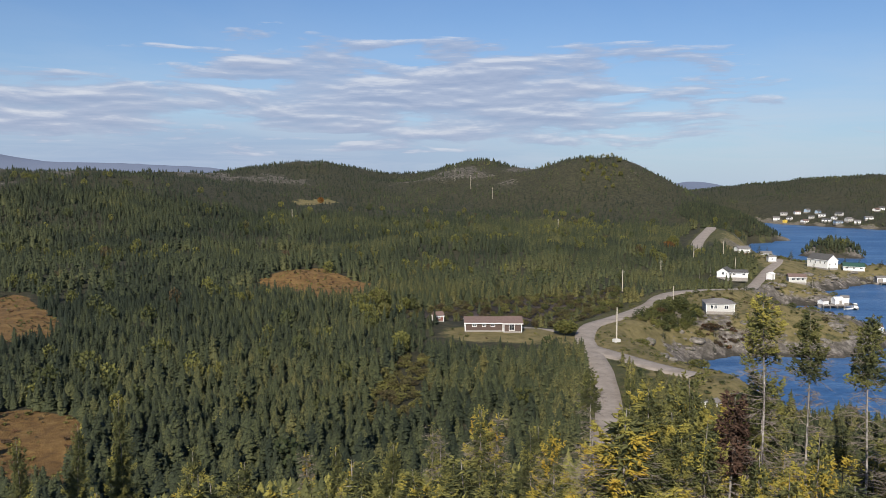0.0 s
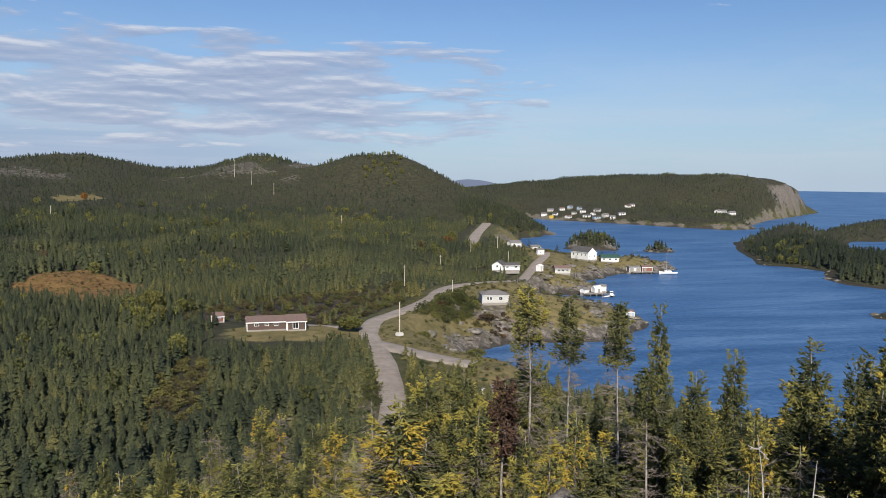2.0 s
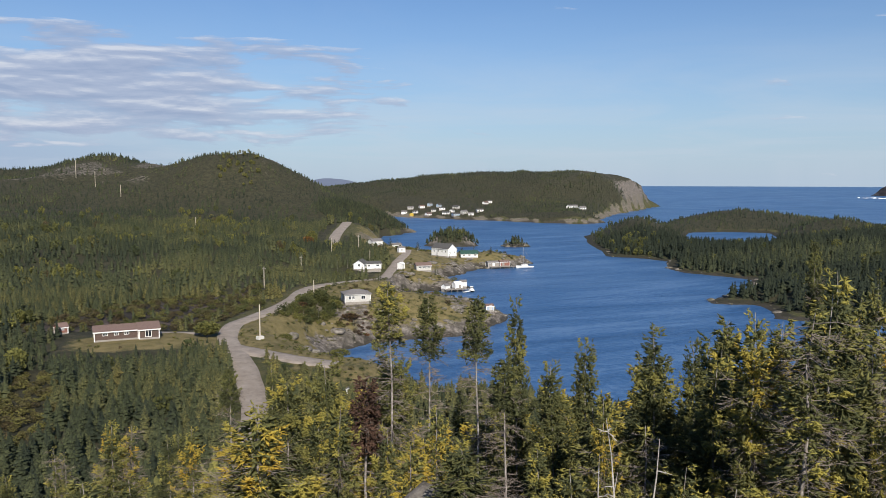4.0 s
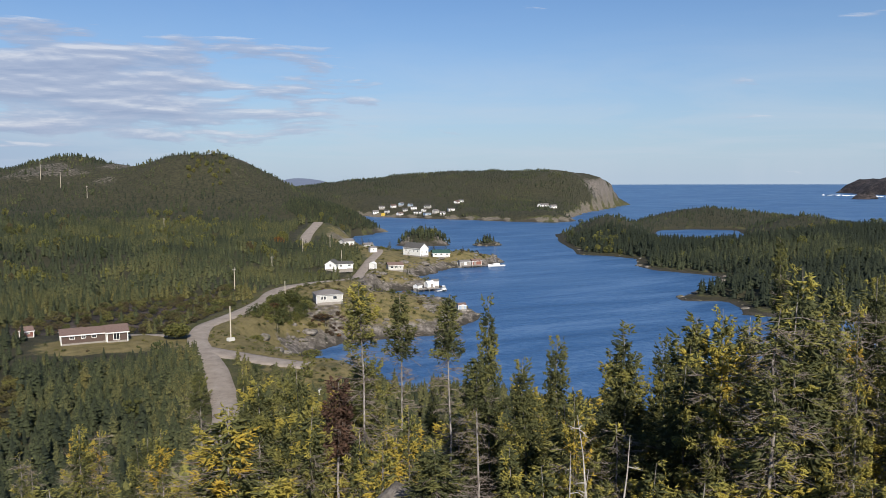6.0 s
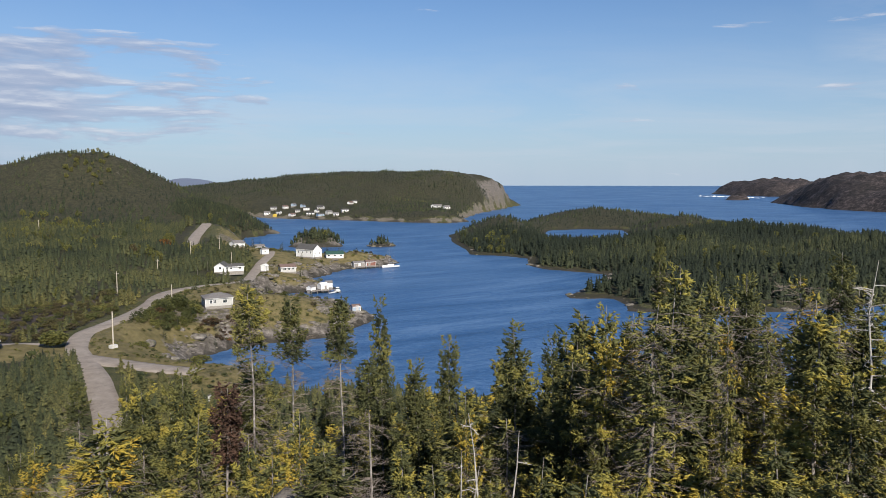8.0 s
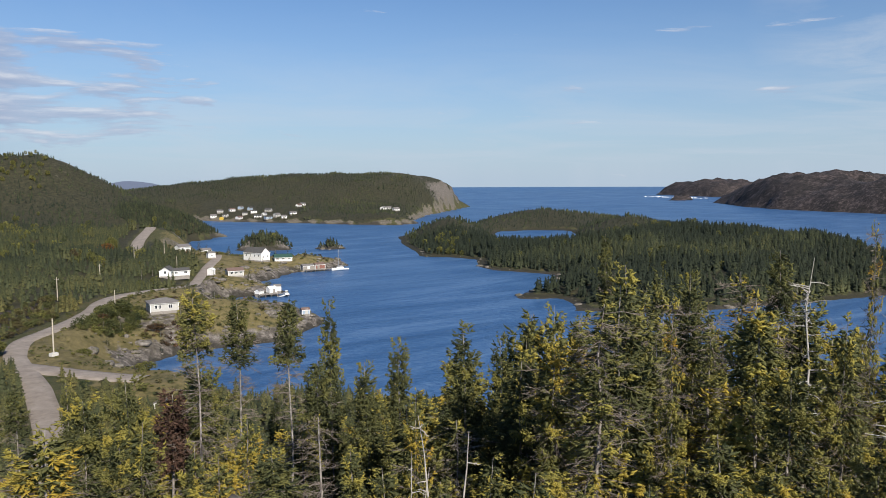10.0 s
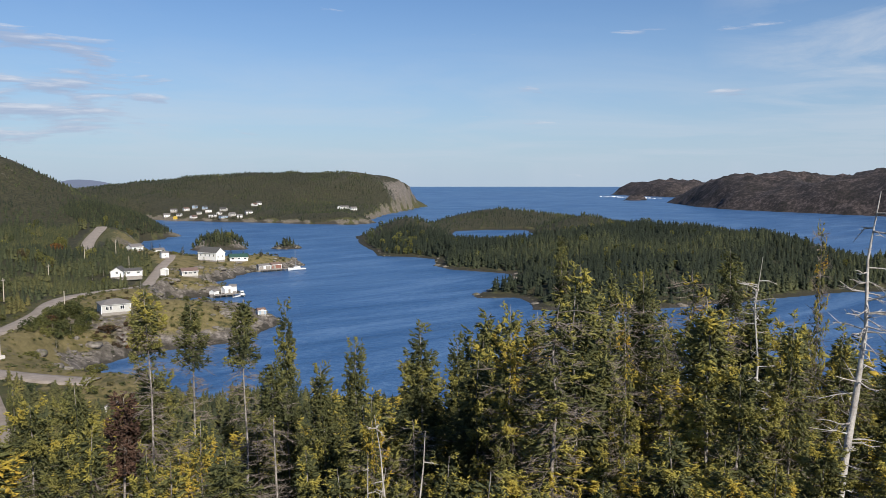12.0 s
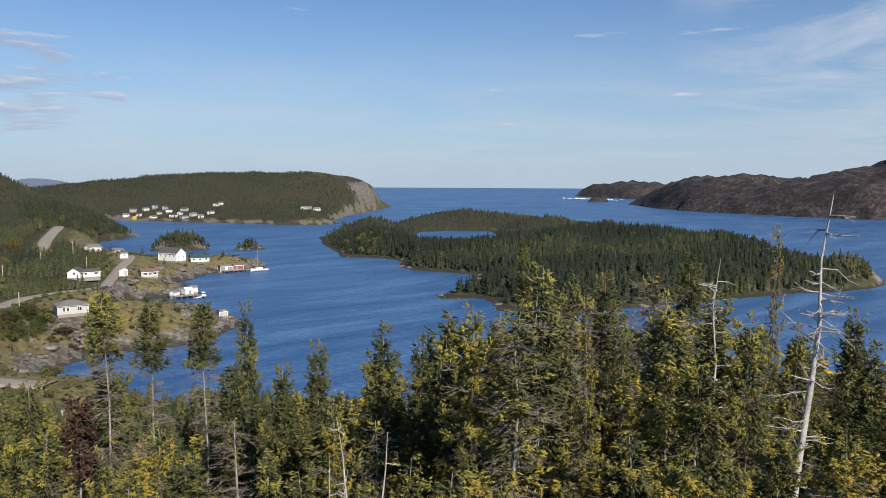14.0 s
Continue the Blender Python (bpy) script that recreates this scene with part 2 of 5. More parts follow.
yellow_mat = material("yellow_paint", painted((0.62, 0.42, 0.06), (0.7, 0.5, 0.1)), 0.6)
grey_wood_mat = material("weathered_planks", painted((0.20, 0.18, 0.155), (0.34, 0.31, 0.28)), 0.9)
pole_mat = material("pale_pole_wood", painted((0.40, 0.35, 0.28), (0.56, 0.50, 0.41)), 0.85)
concrete_mat = material("concrete", painted((0.5, 0.48, 0.45), (0.62, 0.6, 0.56)), 0.9)
metal_mat = material("galvanised_metal", painted((0.45, 0.46, 0.47), (0.6, 0.6, 0.61)), 0.45, 0.8)
glass_mat = material("window_glass", lambda t, p: (0.02, 0.025, 0.03), 0.08, 0.0, 0.5)


foam_mat = material("sea_foam", painted((0.70, 0.73, 0.76), (0.84, 0.86, 0.88), 0.3), 0.9)


def rock_build(t, p):
    n = noise_tex(t, p, 1.1, 9, 0.7)
    c = ramp(t, n, [(0.30, (0.06, 0.052, 0.043)), (0.48, (0.16, 0.14, 0.118)), (0.70, (0.33, 0.30, 0.265))])
    moss = ramp(t, noise_tex(t, p, 0.5, 5), [(0.52, (0, 0, 0)), (0.62, (0.7, 0.7, 0.7))])
    return blend(t, moss, c, (0.085, 0.08, 0.035)), noise_tex(t, p, 3.0, 8, 0.7), 0.15


rock_mat = material("lichened_rock", rock_build, 0.95)

# ---- the lie of the land ----
TABLE = np.random.RandomState(4).rand(256, 256)


def value_noise(x, y):
    ix, iy = np.floor(x).astype(int), np.floor(y).astype(int)
    fx, fy = x - ix, y - iy
    fx, fy = fx * fx * (3 - 2 * fx), fy * fy * (3 - 2 * fy)
    a, b = TABLE[ix % 256, iy % 256], TABLE[(ix + 1) % 256, iy % 256]
    c, d = TABLE[ix % 256, (iy + 1) % 256], TABLE[(ix + 1) % 256, (iy + 1) % 256]
    return (a + (b - a) * fx) * (1 - fy) + (c + (d - c) * fx) * fy - 0.5


def fbm(x, y, size, octaves=4):
    total, amp = 0.0, 1.0
    for k in range(octaves):
        total = total + amp * value_noise(x / size + 17.3 * k, y / size + 9.1 * k)
        size, amp = size / 2.03, amp * 0.5
    return total


def inside_by(x, y, poly):
    """Metres inside the outline (minus: outside)."""
    p = np.asarray(poly, float)
    best, odd = np.full(x.shape, 1e12), np.zeros(x.shape, bool)
    for (ax, ay), (bx, by) in zip(p, np.roll(p, -1, 0)):
        ex, ey = bx - ax, by - ay
        s = np.clip(((x - ax) * ex + (y - ay) * ey) / (ex * ex + ey * ey), 0, 1)
        best = np.minimum(best, (x - ax - s * ex) ** 2 + (y - ay - s * ey) ** 2)
        if ay != by:
            odd ^= ((ay > y) != (by > y)) & (x < ax + (y - ay) * ex / (by - ay))
    return np.where(odd, 1, -1) * np.sqrt(best)


def from_line(x, y, line):
    best = np.full(x.shape, 1e12)
    for (ax, ay), (bx, by) in zip(line, line[1:]):
        ex, ey = bx - ax, by - ay
        s = np.clip(((x - ax) * ex + (y - ay) * ey) / (ex * ex + ey * ey), 0, 1)
        best = np.minimum(best, (x - ax - s * ex) ** 2 + (y - ay - s * ey) ** 2)
    return np.sqrt(best)


MAINLAND = [
    (300, -3000), (260, -400), (150, -60), (140, 20), (122, 60), (98, 95), (76, 130), (62, 158), (56, 180), (62, 194), (76, 203), (92, 203), (103, 203),
    (124, 216), (131, 223), (127, 241), (119, 258), (113, 272), (113, 284), (125, 289), (141, 286), (150, 291), (150, 302), (146, 318), (158, 327), (169, 332),
    (186, 349), (204, 349), (228, 362), (228, 372), (206, 384), (192, 400), (195, 452), (184, 476), (181, 502), (184, 522), (194, 540), (224, 580), (268, 617),
    (264, 640), (262, 690), (275, 760), (308, 850),
]
BAY_HEAD = [(345, 915), (364, 850), (381, 803), (403, 771), (419, 730), (443, 684), (463, 654), (500, 668), (530, 720), (600, 790), (700, 880), (800, 965),
            (867, 1016), (905, 1070), (860, 1200), (700, 1500), (500, 2500), (1500, 4100), (1500, 4850), (-4800, 4850), (-4800, -3000)]
PENINSULA = [(337, 470), (297, 396), (283, 372), (293, 363), (297, 339), (271, 310), (267, 291), (277, 262), (257, 240), (240, 232), (213, 222), (208, 216), (222, 206),
             (216, 192), (206, 184), (222, 162), (289, 140), (329, 129), (348, 118), (376, 113), (400, 119), (425, 150), (442, 180), (520, 260), (600, 330),
             (650, 430), (700, 540), (700, 680), (650, 700), (570, 640), (510, 600), (430, 560), (370, 520)]
LAGOON = [(372, 398), (440, 482), (472, 512), (505, 506), (528, 480), (486, 432), (404, 366)]
ISLET_A = [(217, 488), (222, 477), (235, 470), (249, 470), (255, 476), (253, 490), (241, 499), (226, 499)]
ISLET_B = [(259, 461), (266, 451), (276, 450), (281, 455), (278, 464), (267, 467)]
EAST_SHORE = [(1353, 864), (1234, 748), (1128, 633), (1080, 517), (1066, 434), (1044, 355), (1064, 300), (1060, 100), (1150, -400), (2600, -800), (2600, 300),
              (1900, 800), (1560, 930)]
FAR_CAPE = [(1950, 1430), (1837, 1272), (1785, 1148), (1900, 1060), (2400, 1000), (2500, 1400), (2150, 1460)]
SKERRY = [(1400, 1010), (1440, 990), (1520, 1010), (1480, 1040), (1420, 1035)]

# hills: x, y, half-widths across and along, height over the land around
HILLS = [
    (112, 741, 32, 90, 14), (156, 735, 26, 70, 6), (165, 734, 75, 95, 28), (190, 725, 50, 80, 11), (82, 800, 40, 60, 9), (34, 880, 62, 120, 32), (66, 862, 34, 70, 5), (-140, 870, 110, 130, 32), (-143, 873, 26, 60, 3), (-225, 850, 45, 110, 10), (-230, 720, 60, 60, 8), (-320, 600, 70, 70, 3),
    (-300, 530, 130, 130, 20), (-190, 600, 70, 110, 8), (-430, 700, 180, 180, 20), (50, 380, 70, 70, 7), (-120, 420, 110, 60, 4),
    (222, 610, 34, 36, 11), (60, 178, 14, 20, 2.5), (98, 222, 26, 14, 3.5), (120, 240, 14, 10, 2.0),
]
HEADLAND = [(440, 1080, 130, 130, 21), (482, 1074, 24, 60, 2), (540, 1040, 40, 60, 3), (560, 1010, 130, 150, 26), (690, 960, 110, 130, 32), (790, 1010, 60, 70, 22), (360, 1150, 200, 120, 8)]
PENINSULA_HILLS = [(385, 455, 50, 52, 11), (575, 560, 52, 50, 8), (546, 438, 36, 40, 7), (455, 320, 70, 60, 6), (440, 270, 80, 60, 3), (420, 195, 55, 40, 7), (330, 200, 60, 50, 3)]
EAST_HILLS = [(1330, 600, 170, 190, 8), (1250, 700, 80, 80, 27), (1310, 630, 110, 110, 8), (1290, 400, 70, 60, 14), (1270, 380, 150, 110, 3), (1240, 230, 150, 140, 46), (1500, 420, 250, 250, -2)]
FAR_HILLS = [(-2350, 3750, 450, 420, 165), (-1650, 4000, 420, 350, 105), (-1150, 4150, 350, 300, 75), (1330, 4250, 130, 300, 35), (-3300, 3600, 800, 500, 190)]
LOOKOUT = ((0, 33.0), (11, 33.0), (13, 32.0), (20, 28.0), (32, 22.5), (52, 13.5), (72, 6.5), (92, 2.2), (115, 0.0))
# levelled ground: x, y, radius, height
PADS = [(12, 182, 13, 11), (38, 172, 9, 11), (78, 223, 9, 8), (111, 300, 9, 10), (172, 366, 12, 5), (189, 367, 7, 3), (138, 310, 6, 6), (-1, 193, 5, 11),
        (148, 359, 5, 9), (43, 125, 6, 8), (28, 181, 8, 11), 
        (34, 180, 8, 10), (40, 197, 7, 10), (47, 204, 7, 10), (30, 150, 10, 10), (26, 120, 10, 10), (128, 372, 16, 8.5), (142, 425, 18, 6), (158, 345, 10, 6), (42, 145, 9, 9.5), (196, 352, 6, 1.5), (122, 221, 4, 3)]
ROAD = [(17, 92), (22, 104), (26, 122), (28, 135), (30, 150), (31, 165), (31.5, 177), (36, 194), (41, 199), (50, 211), (59, 225), (65, 240), (73, 251), (84, 258),
        (99, 269), (109, 282), (116, 295), (127, 316), (136, 334), (144, 347), (151, 358), (156, 370)]
LANE = [(30.5, 168), (34.5, 160), (39.5, 151), (43, 145.5), (46, 142.5)]
CUT_ROAD = [(126, 398), (131, 412), (138, 430), (147, 450), (155, 466), (161, 479)]
ROAD_HEIGHTS = ((0, 10), (258, 10), (269, 8.5), (295, 7), (334, 7.5), (358, 9), (400, 9))
CUT_HEIGHTS = (10.5, 11.7, 13.1, 14.5, 16.1, 17.1)
KNOLL = [(33, 164), (34, 178), (39, 193), (50, 203), (64, 204), (66, 190), (60, 174), (55, 160), (48, 150), (42, 154)]
FACES = [(398, 132, 24, 16), (385, 120, 20, 10), (61, 196, 7, 9), (60, 181, 6, 8), (66, 205, 7, 4), (112, 232, 10, 8), (120, 225, 6, 6), (150, 312, 6, 6)]
BOGS = [[(-131, 245), (-100, 205), (-88, 178), (-110, 150), (-160, 190)], [(-70, 118), (-62, 118), (-55, 116), (-48, 108), (-41, 90), (-43, 82), (-51, 83)],
        [(-62, 252), (-64, 280), (-51, 312), (-24, 272), (-20, 228), (-30, 226), (-44, 240)], [(-122, 640), (-96, 676), (-84, 660), (-112, 624)]]
VILLAGE = [(33, 136), (33, 165), (38, 200), (60, 238), (72, 252), (100, 270), (112, 288), (122, 310), (136, 345), (140, 392), (146, 430), (162, 470), (180, 472), (196, 440), (230, 400), (235, 350), (170, 300),
           (150, 240), (135, 200), (70, 132), (58, 120), (42, 127)]
GULLY = [(-12, 112), (-3, 112), (-1, 135), (-3, 158), (-8, 158), (-11, 135)]
THICKET = [(-12, 196), (-8, 210), (10, 226), (40, 246), (60, 262), (62, 250), (52, 226), (42, 206), (32, 194), (20, 192)]


def shores(x, y):
    """Metres inland of the mainland, peninsula, islets and eastern shore."""
    w = 5.0 * fbm(x, y, 26.0, 3) + 2.0 * fbm(x + 50, y, 7.0, 2)
    near = np.clip(np.hypot(x, y) / 400, 0.25, 1.6)
    main = inside_by(x, y, MAINLAND + BAY_HEAD) + w * near
    pen = np.minimum(inside_by(x, y, PENINSULA), -inside_by(x, y, LAGOON)) + w * 0.5
    isles = np.maximum(inside_by(x, y, ISLET_A), inside_by(x, y, ISLET_B)) + 0.35 * w
    east = np.maximum(np.maximum(inside_by(x, y, EAST_SHORE), inside_by(x, y, FAR_CAPE)), inside_by(x, y, SKERRY) - 5) + 2.5 * w
    return main, pen, isles, east


def mounds(x, y, hills):
    return sum(h * np.exp(-((x - cx) / rx) ** 2 - ((y - cy) / ry) ** 2) for cx, cy, rx, ry, h in hills)


def step(a, b, v):
    s = np.clip((v - a) / (b - a), 0, 1)
    return s * s * (3 - 2 * s)


def height(x, y):
    x, y = np.asarray(x, float), np.asarray(y, float)
    main, pen, isles, east = shores(x, y)
    far = np.hypot(x, y)
    d = np.maximum(main, 0)
    cliff = np.exp(-((x - 780) / 150) ** 2 - ((y - 960) / 130) ** 2)
    grow = 1 - np.exp(-d / (15 - 10 * cliff))
    ramp_up = 18 * step(380, 820, y - 0.35 * x) * step(260, 120, x) * step(2600, 1300, far)
    hills = mounds(x, y, HILLS) + mounds(x, y, HEADLAND) + mounds(x, y, FAR_HILLS)
    beside = step(3, 16, np.minimum(np.minimum(from_line(x, y, ROAD), from_line(x, y, LANE)), from_line(x, y, CUT_ROAD)))
    rough = fbm(x, y, 60, 5) * 4.5 * step(120, 330, far) * (0.3 + 0.7 * beside) + fbm(x, y, 14, 4) * 1.3 * beside
    hills = hills + 7 * np.maximum(fbm(x + 31, y + 5, 90, 3), -0.2) * step(520, 700, far) * step(2000, 1500, far)
    z = 1.1 * (1 - np.exp(-d / 2.5)) + (9.0 * (1 - np.exp(-d / 17)) + grow * (ramp_up + hills + rough))
    z = z + np.interp(np.hypot(x, y + 12), *zip(*LOOKOUT)) * (1 - np.exp(-d / 30)) + 0.8 * fbm(x, y, 6, 3) * step(90, 20, far) * step(2.5, 8, far)
    z = np.where(main > 0, z, 0.35 * np.maximum(main, -14))
    top = weight = 0.0
    for px, py, r, pz in PADS:
        k = np.exp(-(((x - px) ** 2 + (y - py) ** 2) / r**2) ** 1.5)
        top, weight = top + k * pz, weight + k
    keep = np.exp(-1.5 * weight)
    z = np.where((main > 1.5) & (weight > 1e-4), z * keep + (1 - keep) * top / np.maximum(weight, 1e-9), z)
    # the roads are graded into the slope
    level = np.interp(y, *zip(*ROAD_HEIGHTS))
    z = z + (level - z) * step(13, 4.5, np.minimum(from_line(x, y, ROAD[2:]), from_line(x, y, LANE) - 1)) * step(0.5, 5, main)
    grade = np.interp(y, [p[1] for p in CUT_ROAD], CUT_HEIGHTS)
    z = z + (grade - z) * step(30, 6, from_line(x, y, CUT_ROAD)) * (main > 1.5)
    dp = np.maximum(pen, 0)
    zp = 0.9 * (1 - np.exp(-dp / 2.5)) + (1 - np.exp(-np.maximum(dp - 5, 0) / 18)) * (4.5 + mounds(x, y, PENINSULA_HILLS) * 1.3 + 5 * fbm(x, y, 60, 4))
    zp = zp + (7.0 + 5 * fbm(x, y, 9, 3)) * np.exp(-((x - 398) / 24) ** 2 - ((y - 130) / 15) ** 2) * (1 - np.exp(-dp / 2.0))
    zi = 0.8 * (1 - np.exp(-np.maximum(isles, 0) / 1.5)) + (9.0 - 5.0 * (x - y * 0.5 > 33)) * (1 - np.exp(-np.maximum(isles - 1.2, 0) / 6))
    de = np.maximum(east, 0)
    ze = (1 - np.exp(-de / 16)) * 17 + (1 - np.exp(-de / 70)) * (22 + mounds(x, y, EAST_HILLS) + 20 * fbm(x, y, 110, 5) - 40 * np.abs(fbm(x + 70, y, 75, 3)) + 9) + 6 * fbm(x, y, 32, 4) * (de > 0)
    for depth, over in ((pen, zp), (isles, zi), (east, ze)):
        z = np.where(depth > 0, np.maximum(z, over), np.maximum(z, 0.35 * np.maximum(depth, -14)))
    return z


def ground_z(x, y):
    return float(height(np.array([x]), np.array([y]))[0])


def mesh_of(name, verts, faces, mats, attrs=None, smooth=False, slots=None):
    me = bpy.data.meshes.new(name)
    verts, faces = np.asarray(verts, np.float32), np.asarray(faces, np.int32)
    n = faces.shape[1]
    me.vertices.add(len(verts))
    me.vertices.foreach_set("co", verts.ravel())
    me.loops.add(faces.size)
    me.loops.foreach_set("vertex_index", faces.ravel())
    me.polygons.add(len(faces))
    me.polygons.foreach_set("loop_start", np.arange(0, faces.size, n, dtype=np.int32))
    me.polygons.foreach_set("loop_total", np.full(len(faces), n, np.int32))
    if slots is not None:
        me.polygons.foreach_set("material_index", np.asarray(slots, np.int32))
    if smooth:
        me.polygons.foreach_set("use_smooth", np.ones(len(faces), bool))
    for key, values in (attrs or {}).items():
        me.attributes.new(key, "FLOAT", "POINT").data.foreach_set("value", np.asarray(values, np.float32))
    for m in mats:
        me.materials.append(m)
    me.update()
    me.validate()
    return me


def build_ground():
    az = np.radians(np.concatenate([np.arange(-42, 84, 0.38), np.arange(84, 318, 3.0)]))
    r = np.concatenate([[0.02], 1.0 * 1.0175 ** np.arange(0, 500)])
    r = np.append(r[r < 4800], 4800)
    a, q = np.meshgrid(az, r, indexing="ij")
    x, y = q * np.sin(a), q * np.cos(a)
    z = height(x, y)
    main, pen, isles, east = shores(x, y)
    inland = np.maximum(np.maximum(main, pen), np.maximum(isles, east))
    tracks = np.minimum(np.minimum(from_line(x, y, ROAD), from_line(x, y, LANE)), from_line(x, y, CUT_ROAD))
    z = z - 0.25 * step(4.5, 2.0, tracks)
    n, m = a.shape
    idx = np.arange(n * m).reshape(n, m)
    i, j = idx, np.roll(idx, -1, 0)
    faces = np.stack([i[:, :-1], j[:, :-1], j[:, 1:], i[:, 1:]], -1).reshape(-1, 4)[:, ::-1]
    zf = z.ravel()
    faces = faces[zf[faces].max(1) > -1.2]
    far = np.hypot(x, y)
    e = 2.0
    steep = np.hypot(height(x + e, y) - z, height(x, y + e) - z) / e
    knobs = fbm(x + 300, y, 22, 4)
    coast = step(9, 2, inland) * (inland > -8)
    village = step(-6, 8, inside_by(x, y, VILLAGE))
    rock = np.clip(step(0.5, 0.95, steep) * step(60, 140, far) * step(640, 560, far) * (1 - 0.75 * village) + 0.75 * coast * (far < 700) * (pen < -2) + 0.55 * village * step(0.2, 0.36, knobs), 0, 1)
    rock = rock * (1 - np.exp(-((x - 215) / 55) ** 4 - ((y - 590) / 70) ** 4)) * (1 - 0.9 * step(-1, 3, inside_by(x, y, KNOLL)))
    rock = np.maximum(rock, np.max([np.exp(-((x - fx) / fr) ** 2 - ((y - fy) / fs) ** 2) for fx, fy, fr, fs in FACES], 0) * step(-0.25, 0.12, fbm(x, y, 6, 3)))
    rock = np.maximum(rock, step(3.5, 2.0, far))
    rock = np.maximum(rock, (east > 0) * (0.42 * step(0.1, 0.4, fbm(x, y, 22, 5)) * step(16, 8, z) + 0.25 * step(1.1, 1.9, steep)).clip(0, 1))
    rock = np.maximum(rock, np.exp(-((x - 770) / 120) ** 2 - ((y - 930) / 100) ** 2) * step(0.4, 0.8, steep))
    cap = step(28, 46, z) * step(350, 600, far) * step(0.1, 0.3, fbm(x + 90, y + 7, 50, 4)) * 0.5 * (main > 0) * step(2200, 1500, far)
    rock = np.maximum(rock, cap)
    bog = np.max([step(-3, 3, inside_by(x, y, b)) for b in BOGS[:3]], 0)
    lawn = np.clip(np.exp(-((x - 16) / 17) ** 4 - ((y - 179) / 9) ** 4) + step(-2, 2, inside_by(x, y, BOGS[3])) + 0.62 * village + 0.8 * step(-1, 2, inside_by(x, y, KNOLL)), 0, 1)
    beach = step(3.5, 1, pen) * (pen > -6) * (far < 420) * (y > 150) + np.maximum(step(8, 3, main) * (main > -6) * (far > 560) * (x > 250) * (y < 960), 0)
    barren = np.clip((east > -40) * (main < 0) * (pen < 0) * 0.85 + step(1500, 2200, far) + step(-4, 4, inside_by(x, y, THICKET)) * 0.6, 0, 1)
    tide = step(1.15, 0.45, z) * (inland > -20) * (far < 900)
    woods = (inland > 6) * (east < 0) * (1 - village) * (1 - lawn).clip(0, 1) * step(3, 6, tracks) * step(60, 90, far) * (1 - 0.3 * step(0.1, 0.25, fbm(x + 77, y + 31, 60, 3)) * step(400, 600, far))
    # distant: haze painted into the ground colour, growing from 2300 m out
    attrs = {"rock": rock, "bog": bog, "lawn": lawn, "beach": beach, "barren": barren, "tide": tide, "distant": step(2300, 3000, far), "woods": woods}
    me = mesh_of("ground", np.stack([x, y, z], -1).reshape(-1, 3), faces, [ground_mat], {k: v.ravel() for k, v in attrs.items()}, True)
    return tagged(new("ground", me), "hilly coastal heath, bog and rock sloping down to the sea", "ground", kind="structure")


build_ground()


def build_sea():
    n, radii = 96, (0.0, 60, 200, 500, 1200, 2600, 4900)
    verts, faces = [], []
    for r in radii:
        verts += [(r * math.sin(2 * math.pi * k / n), r * math.cos(2 * math.pi * k / n), 0) for k in range(n)]
    for a in range(len(radii) - 1):
        for k in range(n):
            faces.append((a * n + k, (a + 1) * n + k, (a + 1) * n + (k + 1) % n, a * n + (k + 1) % n)[::-1])
    return tagged(new("water", mesh_of("water", verts, faces, [sea_mat])), "deep blue rippled sea filling the bay to the horizon", "sea", kind="structure")


build_sea()


def build_ribbon(name, line, half, label, lift=0.05):
    pts = []
    for (ax, ay), (bx, by) in zip(line, line[1:]):
        n = max(2, int(math.hypot(bx - ax, by - ay) / 1.5))
        pts += [(ax + (bx - ax) * k / n, ay + (by - ay) * k / n) for k in range(n)]
    pts = np.array(pts + [line[-1]])
    for _ in range(12):
        pts[1:-1] = (pts[:-2] + 2 * pts[1:-1] + pts[2:]) / 4
    way = np.gradient(pts, axis=0)
    way /= np.linalg.norm(way, axis=1)[:, None]
    side = np.stack([way[:, 1], -way[:, 0]], -1)
    mid = height(pts[:, 0], pts[:, 1])
    for _ in range(60):
        mid[1:-1] = (mid[:-2] + 2 * mid[1:-1] + mid[2:]) / 4
    wide = half * (1 + 0.12 * fbm(pts[:, 0], pts[:, 1], 9, 2))
    cross = ((-1.15, -0.45), (-1.0, -0.02), (-0.5, 0.05), (0, 0.08), (0.5, 0.05), (1.0, -0.02), (1.15, -0.45))
    rows = []
    for u, dz in cross:
        q = pts + side * (u * wide)[:, None]
        rows.append(np.c_[q, mid + dz + lift])
    v = np.stack(rows, 1)
    n, m = v.shape[:2]
    idx = np.arange(n * m).reshape(n, m)
    f = np.stack([idx[:-1, :-1], idx[:-1, 1:], idx[1:, 1:], idx[1:, :-1]], -1).reshape(-1, 4)[:, ::-1]
    return tagged(new(name, mesh_of(name, v.reshape(-1, 3), f, [gravel_mat], None, True)), label, "road", kind="structure")


build_ribbon("road", ROAD, 2.0, "winding pale grey gravel road along the shore")
build_ribbon("road", LANE, 2.3, "short gravel lane forking off the road")
build_ribbon("driveway", [(29, 184), (24, 185.5), (19, 187), (14, 188.5)], 1.5, "pale gravel driveway leading to the bungalow")
build_ribbon("road", CUT_ROAD, 2.7, "gravel road cut over the toe of a hill", 0.6)

